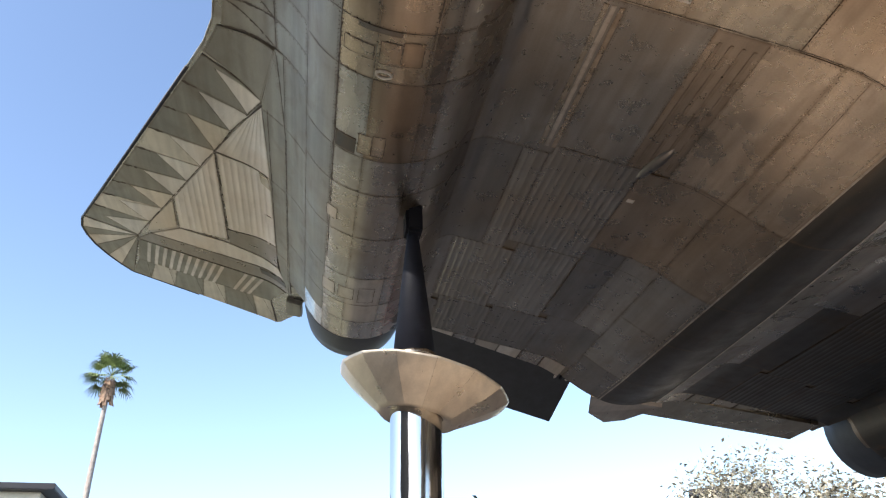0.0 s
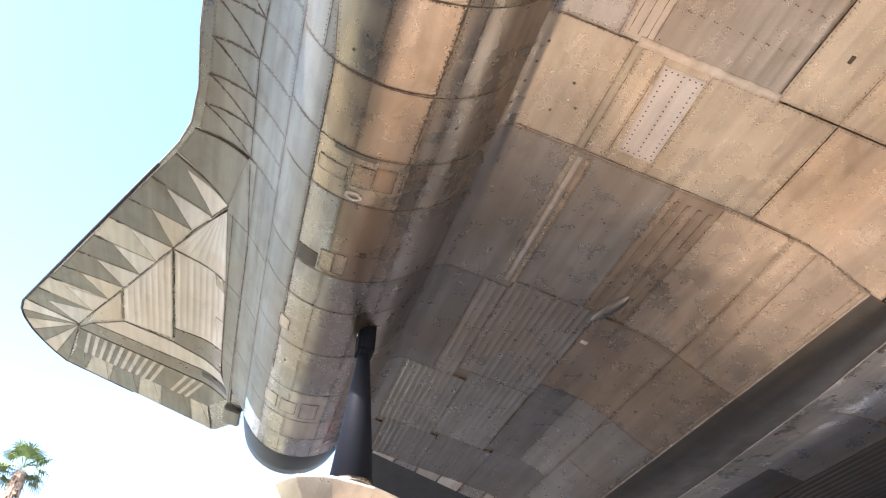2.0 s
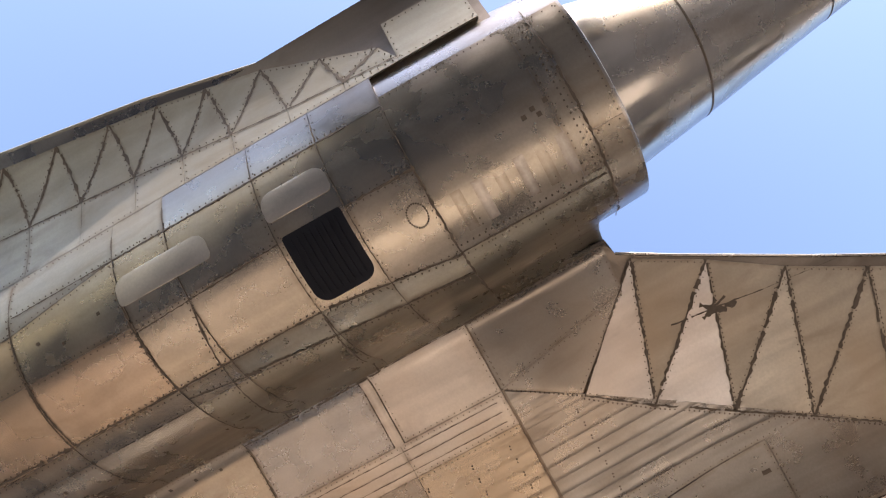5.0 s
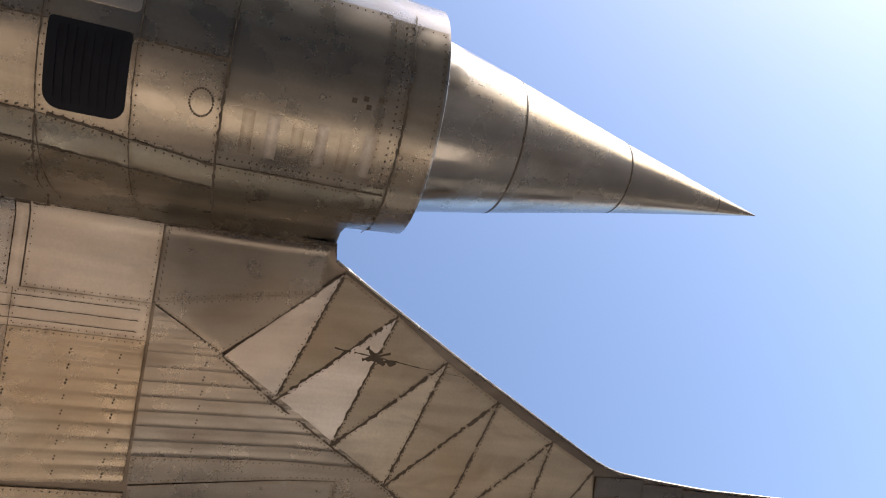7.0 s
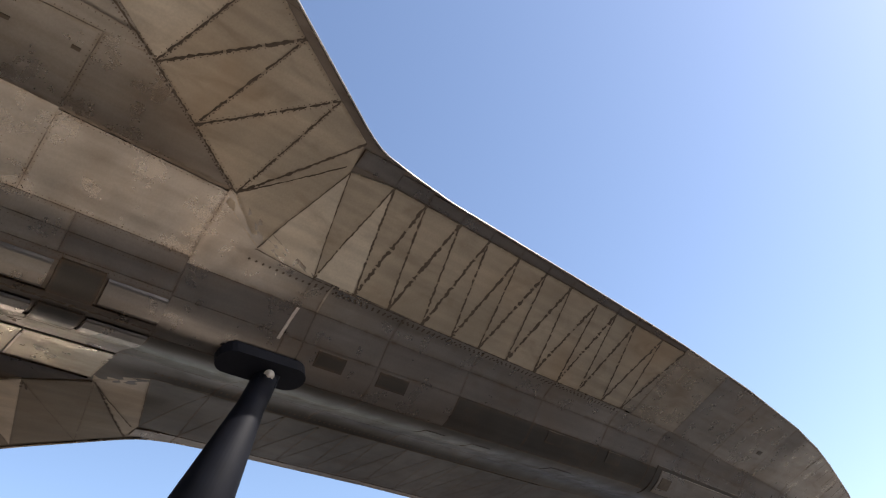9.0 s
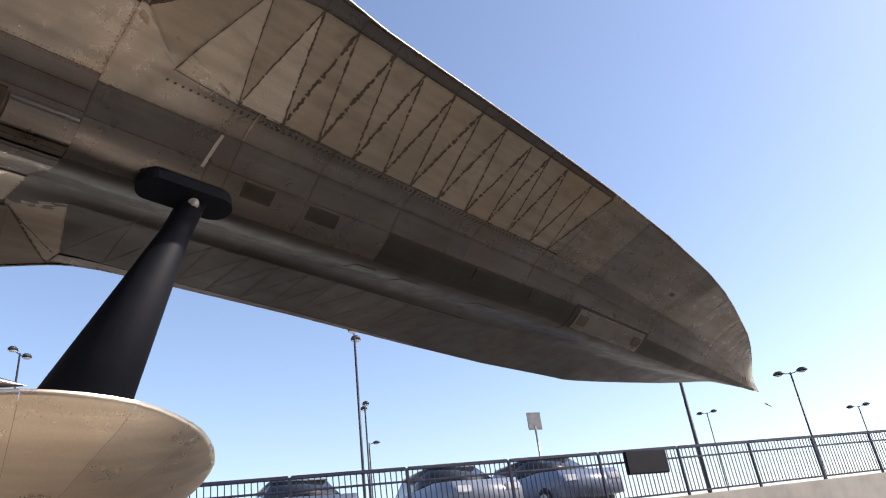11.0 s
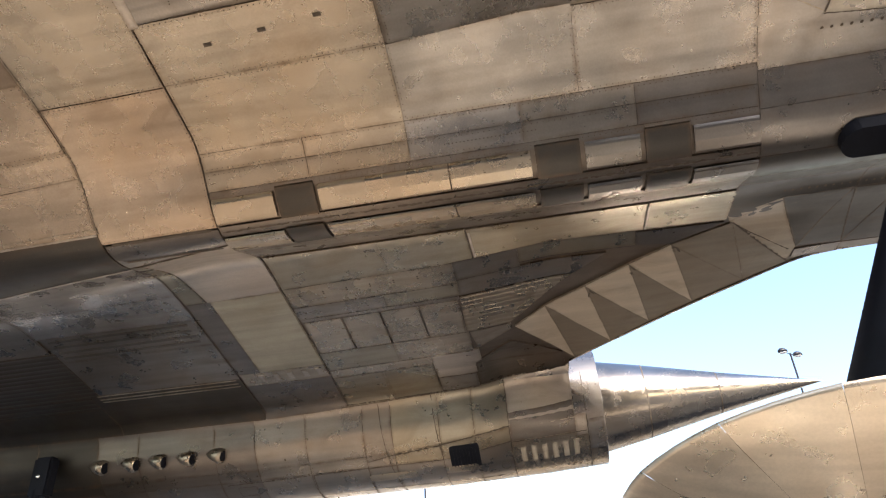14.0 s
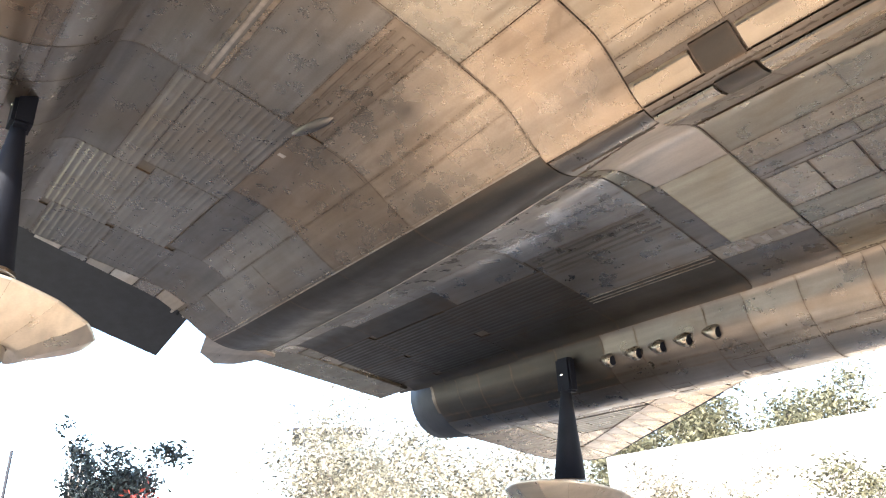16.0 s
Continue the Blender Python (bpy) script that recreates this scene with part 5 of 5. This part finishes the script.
# ---- surroundings ----
def palm(x, y, height, crown):
    root = new("palm_tree")
    root.location = (x, y, 0)
    rnd = random.Random(11)
    pts = [(0.25 * math.sin(k / 14 * 1.6) - 0.25, 0.2 * math.sin(k / 5), height * k / 14) for k in range(15)]
    sh = pts[-1]
    pts = [(a - sh[0], b - sh[1], c) for a, b, c in pts]
    part("trunk", tube(pts, [0.27 - 0.009 * k for k in range(15)], 12), BARK, root, "slim ringed grey trunk", True)
    bm = bmesh.new()
    for k in range(70):                                     # shaggy skirt of dead fronds
        t, h = rnd.uniform(0, 6.283), rnd.uniform(-2.0, -0.4)
        r = 0.28 + 0.28 * (-h) ** 0.6 * rnd.uniform(0.6, 1.0)
        m = Matrix.Translation((r * 0.7 * math.cos(t), r * 0.7 * math.sin(t), height + h)) @ Matrix.Rotation(t, 4, 'Z') @ Matrix.Rotation(rnd.uniform(-0.5, 0.2), 4, 'Y')
        bm_box(bm, (-0.02, -0.12, -0.35), (0.02, 0.12, 0.3), m)
    part("dead_skirt", bm, DEADFROND, root, "short reddish skirt of dead fronds")
    fr = new("crown")
    fr.parent = root
    fr.location = (0, 0, height)
    for k in range(34):
        t, el = rnd.uniform(0, 6.283), rnd.uniform(-0.7, 1.35)
        stem = crown * rnd.uniform(0.45, 0.62)
        tipp = Vector((math.cos(t) * math.cos(el), math.sin(t) * math.cos(el), math.sin(el))) * stem
        vs, fs = [], []
        fwd = tipp.normalized()
        sidev = fwd.cross(Vector((0, 0, 1))).normalized()
        upv = sidev.cross(fwd)
        for j in range(15):                                 # fan of narrow leaflets
            a = (j - 7) / 7 * 1.9
            d = fwd * math.cos(a) + sidev * math.sin(a)
            ln = crown * 0.48 * (0.75 + 0.25 * math.cos(a)) * rnd.uniform(0.85, 1.1)
            p = sidev * (0.05 if abs(a) < 0.8 else 0.04)
            w = (upv.cross(d)).normalized() * 0.055
            mid = tipp + d * ln * 0.62 + upv * 0.02
            end = tipp + d * ln + Vector((0, 0, -0.30 * ln * (0.6 + abs(a) * 0.4)))
            b = len(vs)
            vs += [tipp - w * 0.4, tipp + w * 0.4, mid + w, mid - w, end]
            fs += [(b, b + 1, b + 2, b + 3), (b + 3, b + 2, b + 4)]
        b = len(vs)
        vs += [Vector((0, 0, 0)) - sidev * 0.03, sidev * 0.03, tipp + sidev * 0.02, tipp - sidev * 0.02]
        fs.append((b, b + 1, b + 2, b + 3))
        link("frond", mesh_of("frond", vs, fs, FROND), fr)
    return tagged(root, "tall slim fan palm with a reddish skirt of dead fronds", "palm tree")


palm(19.6, -52.5, 19.8, 2.1)


def tree(name, x, y, height, spread, leaf, seed, label, count=2600, size=0.16, base=0.0, low_crown=0.25):
    root = new(name)
    root.location = (x, y, base)
    rnd = random.Random(seed)
    bm = bmesh.new()
    tips = []
    limbs = [((0, 0, 0), (rnd.uniform(-.2, .2), rnd.uniform(-.2, .2), height * 0.38), 0.05 * height * 0.5, 0.03 * height * 0.5)]
    for k in range(9):
        t = k * 2.4 + rnd.uniform(-.4, .4)
        h0 = height * rnd.uniform(0.28, 0.45)
        e = (math.cos(t) * spread * rnd.uniform(.35, .8), math.sin(t) * spread * rnd.uniform(.35, .8), height * rnd.uniform(low_crown + .2, 0.92))
        limbs.append(((0, 0, h0), e, 0.022 * height * 0.5, 0.008))
        for j in range(3):
            q = Vector((0, 0, h0)).lerp(Vector(e), rnd.uniform(.45, .9))
            f = q + Vector((rnd.uniform(-1, 1), rnd.uniform(-1, 1), rnd.uniform(-.3, .9))) * spread * 0.33
            limbs.append((tuple(q), tuple(f), 0.012, 0.005))
            tips.append(f)
        tips.append(Vector(e))
    for a, b, r0, r1 in limbs:
        tb = tube([a, tuple((Vector(a) + Vector(b)) / 2 + Vector((0.03, 0.03, 0.05 * height * 0.2))), b], [r0, (r0 + r1) / 2, r1], 6)
        me = bpy.data.meshes.new("limb")
        tb.to_mesh(me)
        tb.free()
        bm.from_mesh(me)
        bpy.data.meshes.remove(me)
    part("trunk", bm, BARK, root, "", True)
    vs, fs = [], []
    for k in range(count):
        c = rnd.choice(tips)
        p = c + Vector((rnd.gauss(0, 1), rnd.gauss(0, 1), rnd.gauss(0, .7))) * spread * 0.17
        a = Vector((rnd.uniform(-1, 1), rnd.uniform(-1, 1), rnd.uniform(-1, 1))).normalized()
        b = a.orthogonal().normalized()
        w = size * rnd.uniform(0.5, 1.2)
        i = len(vs)
        vs += [p - a * w, p + b * w * 0.45, p + a * w, p - b * w * 0.45]
        fs.append((i, i + 1, i + 2, i + 3))
    ob = link("crown", mesh_of("crown", vs, fs, leaf), root)
    return tagged(root, label, "tree", "trees round the display" if name == "tree" else "")


PALE = "broad sunlit tree with sparse pale dry foliage"
for k, (x, y, h, sp, n) in enumerate(((-13.4, -27.5, 8.0, 3.9, 14000), (-19.5, -33.0, 10.0, 4.6, 14000), (-17.5, -23.0, 7.4, 4.2, 16000), (-22.0, -17.5, 8.0, 4.4, 20000),
                                      (-24.5, -13.4, 8.6, 4.0, 26000), (-26.0, -11.2, 8.4, 2.6, 16000))):
    tree("tree", x, y, h, sp, LEAF_PALE if k < 3 else LEAF_GREEN, 20 + k, PALE if k < 3 else "leafy green tree at the end of the row", n, 0.12, 0.0, 0.05)
for k, (x, y) in enumerate(((-13.9, -11.6), (-13.6, -9.0), (-13.2, -6.4))):
    tree("shrub", x, y, 4.3, 1.5, LEAF_PALE if k < 2 else LEAF_GREEN, 60 + k, "low sprawling pale shrub in front of the wall", 5000, 0.07, 0.0, 0.05)
tree("conifer_tree", -4.8, -29.0, 7.0, 2.0, LEAF_DARK, 41, "dark upright evergreen tree", 5200, 0.14, 0.0, 0.15)
tree("conifer_tree", -8.0, -49.0, 11.6, 1.8, LEAF_DARK, 42, "distant dark evergreen treetop", 900, 0.22)
tree("shrub", -3.5, -27.0, 4.5, 1.9, leaf_mat("rust_red_leaves", (0.34, 0.06, 0.04)), 43, "rust-red leafy shrub below the evergreen", 1600, 0.13)


def building(x0, y0, w, d, h, label, angle=0.0):
    root = new("building")
    root.matrix_world = pose(x0, y0, 0, 0, 0, angle)
    part("wall", bevelled_box((-w / 2, -d / 2, 0), (w / 2, d / 2, h), 0.05), WALLPAINT, root, "pale rendered wall")
    part("roof", bevelled_box((-w / 2 - 0.8, -d / 2 - 0.8, h), (w / 2 + 0.8, d / 2 + 0.8, h + 0.35), 0.04), POLEPAINT, root, "dark overhanging flat roof")
    for k in range(int(w / 3)):
        x = -w / 2 + 1.6 + 3 * k
        wd = part("window", bevelled_box((x - 0.75, d / 2 - 0.03, h * 0.35), (x + 0.75, d / 2 + 0.04, h * 0.75), 0.02), POLEPAINT, root)
        part("pane", bevelled_box((x - 0.66, d / 2 + 0.02, h * 0.35 + 0.08), (x + 0.66, d / 2 + 0.05, h * 0.75 - 0.08), 0.01), CARGLASS, wd)
    return tagged(root, label, "building")


building(-20.5, -40.4, 3, 4, 8.9, "pale building with a dark overhanging flat roof", -28)
building(27.0, -48.0, 14, 10, 9.9, "low building with a dark roof edge beyond the wing", 6)


# garden wall behind the port trees
bm = bevelled_box((-0.2, -5.5, 0), (0.2, 7.0, 4.5), 0.04)
wall = part("garden_wall", bm, WALLPAINT)
wall.matrix_world = pose(-15.6, -9.5, 0, 0, 0, -7)
tagged(wall, "long pale rendered boundary wall", "wall", kind="structure")

# raised car park with its fence
DECK_Z = 2.85
S0 = 4.9
F0, F1 = Vector((-13.2, -6.0)) + Vector((0.4259, 0.9048)) * S0, Vector((4.5, 31.6))
fd = (F1 - F0).normalized()
fnrm = Vector((-fd.y, fd.x))
ang = math.degrees(math.atan2(fd.y, fd.x))
deck = part("parking_deck", bevelled_box((-0.4, -0.25, -1.2), (46, 60, DECK_Z), 0.03), CONCRETE)
SLOPE = 0.0214                                 # the deck climbs gently along the fence
TILT = Matrix.Rotation(-SLOPE, 4, 'Y')


def deck_z(along):
    return 2.42 + SLOPE * (along - S0)


deck.matrix_world = pose(F0.x, F0.y, 2.42 - DECK_Z, 0, 0, ang) @ TILT
tagged(deck, "raised concrete parking deck behind the aircraft", "deck", kind="structure")


def fence_bay(length):
    root = new("fence_panel")
    part("top_rail", bevelled_box((0.03, -0.035, 1.09), (length - 0.03, 0.035, 1.16), 0.01), RAILPAINT, root)
    part("mid_rail", bevelled_box((0.03, -0.02, 0.86), (length - 0.03, 0.02, 0.90), 0.006), RAILPAINT, root)
    part("bottom_rail", bevelled_box((0.03, -0.02, 0.08), (length - 0.03, 0.02, 0.12), 0.006), RAILPAINT, root)
    part("post", bevelled_box((-0.03, -0.03, 0), (0.03, 0.03, 1.13), 0.006), RAILPAINT, root)
    n = int(length / 0.115)
    first = None
    for k in range(1, n):
        x = length * k / n
        if first is None:
            first = part("baluster", bevelled_box((x - 0.009, -0.009, 0.1), (x + 0.009, 0.009, 1.10), 0.002), RAILPAINT, root)
            x_first = x
        else:
            b = new("baluster", first.data)
            b.parent = root
            b.location = (x - x_first, 0, 0)
    return tagged(root, "dark blue metal bar fence panel on the deck edge", "fence", "fence panels along the deck")


BAY = 2.35
bay = fence_bay(BAY)
bays = int((F1 - F0).length / BAY)
bay.matrix_world = pose(F0.x, F0.y, deck_z(S0), 0, 0, ang) @ TILT
for k in range(1, bays):
    q = F0 + fd * BAY * k
    copy_thing(bay, pose(q.x, q.y, deck_z(S0 + BAY * k), 0, 0, ang) @ TILT)


def car(colour, label):
    root = new("car")
    paint, nt, b = node_mat("car_paint")
    nt.links.new(scaled_colour(nt, colour, ranged(nt, noise_node(nt, 3), 0.92, 1.06)), b.inputs["Base Color"])
    b.inputs["Roughness"].default_value, b.inputs["Coat Weight"].default_value = 0.3, 0.6
    bm = bmesh.new()
    prof = [(-2.2, 0.35), (-2.25, 0.75), (-2.1, 0.98), (-1.1, 1.02), (-0.95, 1.04), (1.2, 1.04), (2.0, 0.95), (2.2, 0.72), (2.2, 0.35)]
    rows = []
    for y, k in ((-0.88, 0.97), (-0.80, 1.0), (0.80, 1.0), (0.88, 0.97)):
        rows.append([bm.verts.new((x * k, y, z)) for x, z in prof])
    for r0, r1 in zip(rows, rows[1:]):
        for k in range(len(prof)):
            j = (k + 1) % len(prof)
            bm.faces.new((r0[k], r0[j], r1[j], r1[k]))
    bm.faces.new(rows[0][::-1])
    bm.faces.new(rows[-1])
    bmesh.ops.recalc_face_normals(bm, faces=bm.faces[:])
    part("body", bm, paint, root, "", True)
    bm = bmesh.new()
    lo = [bm.verts.new(p) for p in ((-1.95, -0.80, 1.0), (1.1, -0.80, 1.02), (1.1, 0.80, 1.02), (-1.95, 0.80, 1.0))]
    hi = [bm.verts.new(p) for p in ((-1.45, -0.64, 1.50), (0.35, -0.64, 1.50), (0.35, 0.64, 1.50), (-1.45, 0.64, 1.50))]
    for k in range(4):
        bm.faces.new((lo[k], lo[(k + 1) % 4], hi[(k + 1) % 4], hi[k]))
    bm.faces.new(lo[::-1])
    bm.faces.new(hi)
    part("cabin_glass", bm, CARGLASS, root, "dark tinted glass", True)
    part("roof", bevelled_box((-1.47, -0.66, 1.485), (0.37, 0.66, 1.545), 0.02), paint, root, "", True)
    for sx in (-1.35, 1.35):
        for sy in (-0.82, 0.82):
            wh = part("wheel", lathe([(-0.10, 0.20), (-0.10, 0.31), (-0.07, 0.33), (0.07, 0.33), (0.10, 0.31), (0.10, 0.20)], (sx, sy, 0.33), (sx, sy + 1, 0.33), 24, True), TYRE, root, "", True)
            part("rim", lathe([(-0.105, 0.12), (-0.11, 0.19), (0.11, 0.19), (0.105, 0.12)], (sx, sy, 0.33), (sx, sy + 1, 0.33), 16, True), TONE["silver"], wh, "", True)
    for sy in (-0.62, 0.62):
        part("tail_light", bevelled_box((-2.27, sy - 0.16, 0.72), (-2.16, sy + 0.16, 0.90), 0.02), plain("red_lens", (0.35, 0.02, 0.02), 0.2), root)
        part("headlight", bevelled_box((2.10, sy - 0.18, 0.66), (2.22, sy + 0.18, 0.82), 0.02), LAMPLENS, root)
    return tagged(root, label, "car", "cars parked on the deck")


for along, back, colour, lab, turn in ((17.5, 3.4, (0.10, 0.12, 0.15), "dark grey hatchback parked behind the fence", 90), (21.3, 3.2, (0.22, 0.25, 0.30), "silver-blue saloon parked behind the fence", 90),
                                       (24.0, 3.0, (0.16, 0.20, 0.28), "blue-grey estate car parked behind the fence", 90), (6.5, 6.0, (0.62, 0.63, 0.64), "white car parked behind the fence", 80),
                                       (9.8, 6.0, (0.30, 0.32, 0.34), "grey car parked behind the fence", 80)):
    c = car(colour, lab)
    q = F0 + fd * (along - S0) + fnrm * back
    c.matrix_world = pose(q.x, q.y, deck_z(along), 0, 0, ang - turn)

q = F0 + fd * (24.9 - S0) - fnrm * 0.12
bx = part("notice_box", bevelled_box((-0.60, -0.06, 0.72), (0.60, 0.06, 1.24), 0.02), BLACK)
bx.matrix_world = pose(q.x, q.y, deck_z(24.9) - 0.15, 0, 0, ang)
tagged(bx, "dark rectangular notice board on the fence", "notice board")


def sign_post(x, y, top, base):
    root = new("sign")
    root.location = (x, y, base)
    part("post", tube([(0, 0, 0), (0, 0, top - base - 0.35)], 0.03, 8), TONE["grey"], root, "", True)
    part("panel", bevelled_box((-0.20, -0.012, top - base - 0.46), (0.20, 0.012, top - base), 0.008), TONE["dark"], root, "back of a grey metal sign panel")
    root.rotation_euler = (0, 0, radians(60))
    return tagged(root, "grey metal sign seen from behind on a thin post", "sign")


sign_post(-5.35, 16.5, 5.52, DECK_Z)


def street_lamp(x, y, top, base, heads, turn, label):
    root = new("street_lamp")
    root.location = (x, y, base)
    h = top - base
    part("pole", tube([(0, 0, 0), (0, 0, h)], [0.10, 0.065], 10), POLEPAINT, root, "", True)
    part("foot", lathe([(0, 0.25), (0.6, 0.25), (0.65, 0.11)], (0, 0, 0), (0, 0, 1), 20, True), CONCRETE, root, "", True)
    for k in range(heads):
        a = radians(turn) + math.pi * k
        m = Matrix.Rotation(a, 4, 'Z')
        part("arm", tube([m @ Vector((0, 0, h - 0.12)), m @ Vector((0.55, 0, h - 0.02))], 0.035, 6), POLEPAINT, root)
        hd = bmesh.new()
        bmesh.ops.create_uvsphere(hd, u_segments=16, v_segments=10, radius=1)
        for v in hd.verts:
            if v.co.z < 0:
                v.co.z *= 0.25
        hd.transform(m @ Matrix.Translation((0.85, 0, h - 0.02)) @ Matrix.Diagonal((0.42, 0.30, 0.26, 1)))
        hb = part("lamp_head", hd, POLEPAINT, root, "", True)
        part("lens", lathe([(0, 0.26), (0.03, 0.24)], m @ Vector((0.85, 0, h - 0.10)), m @ Vector((0.85, 0, h - 1)), 16, True), LAMPLENS, hb)
    return tagged(root, label, "street lamp", "car park lamps")


TWIN = "tall dark twin-headed car park lamp"
for x, y, top, heads, turn in ((-24.2, 28.0, 15.7, 2, 132), (-38.4, 42.1, 16.2, 2, 142), (-52.7, 56.1, 16.9, 1, 60), (-47.4, 17.8, 19.8, 2, 130),
                               (-8.7, 59.0, 13.3, 2, 20), (-26.9, 90.1, 17.3, 2, 20), (-5.8, 28.6, 9.0, 2, 60), (-44.5, -9.3, 12.4, 2, 110), (-52.0, -4.0, 11.6, 2, 110), (-11.0, 94.3, 14.7, 2, 20)):
    street_lamp(x, y, top, 0.0, heads, turn, TWIN if heads == 2 else "distant single-headed car park lamp")
part("pole", tube([(0.3, -24.2, 0), (0.3, -24.2, 5.05)], 0.045, 8), POLEPAINT, tagged(new("flag_pole"), "plain dark metal pole", "pole"))

# thin contrail high over the starboard wing
CLOUD, _nt, _b = node_mat("thin_ice_cloud")
_uv = _nt.nodes.new("ShaderNodeUVMap")
_uv.uv_map = "across"
_sep = _nt.nodes.new("ShaderNodeSeparateXYZ")
_nt.links.new(_uv.outputs[0], _sep.inputs[0])
_fade = times(_nt, ranged(_nt, _sep.outputs[0], 0.0, 1.0, 0.0, 0.5), ranged(_nt, _sep.outputs[0], 1.0, 0.0, 0.5, 1.0))
_nt.links.new(times(_nt, _fade, ranged(_nt, noise_node(_nt, 0.012, 5, 0.6), 0.1, 0.9)), _b.inputs["Alpha"])
_b.inputs["Base Color"].default_value, _b.inputs["Roughness"].default_value = (0.9, 0.9, 0.9, 1), 1.0
# weak glow stands in for sunlight scattered by the ice
_b.inputs["Emission Color"].default_value, _b.inputs["Emission Strength"].default_value = (0.9, 0.95, 1.0, 1), 0.22
LINE = [(2400, -1180), (1500, -1215), (850, -1250), (440, -1290), (300, -1310)]
me = mesh_of("contrail", [(x, y + w, 2000) for x, y in LINE for w in (-55, 55)], [(2 * k, 2 * k + 1, 2 * k + 3, 2 * k + 2) for k in range(len(LINE) - 1)], CLOUD)
me.uv_layers.new(name="across").data.foreach_set("uv", [c for _ in range(len(LINE) - 1) for c in (0, 0, 1, 0, 1, 0, 0, 0)])
tagged(link("contrail", me), "faint white contrail across the blue sky", "contrail", kind="structure")
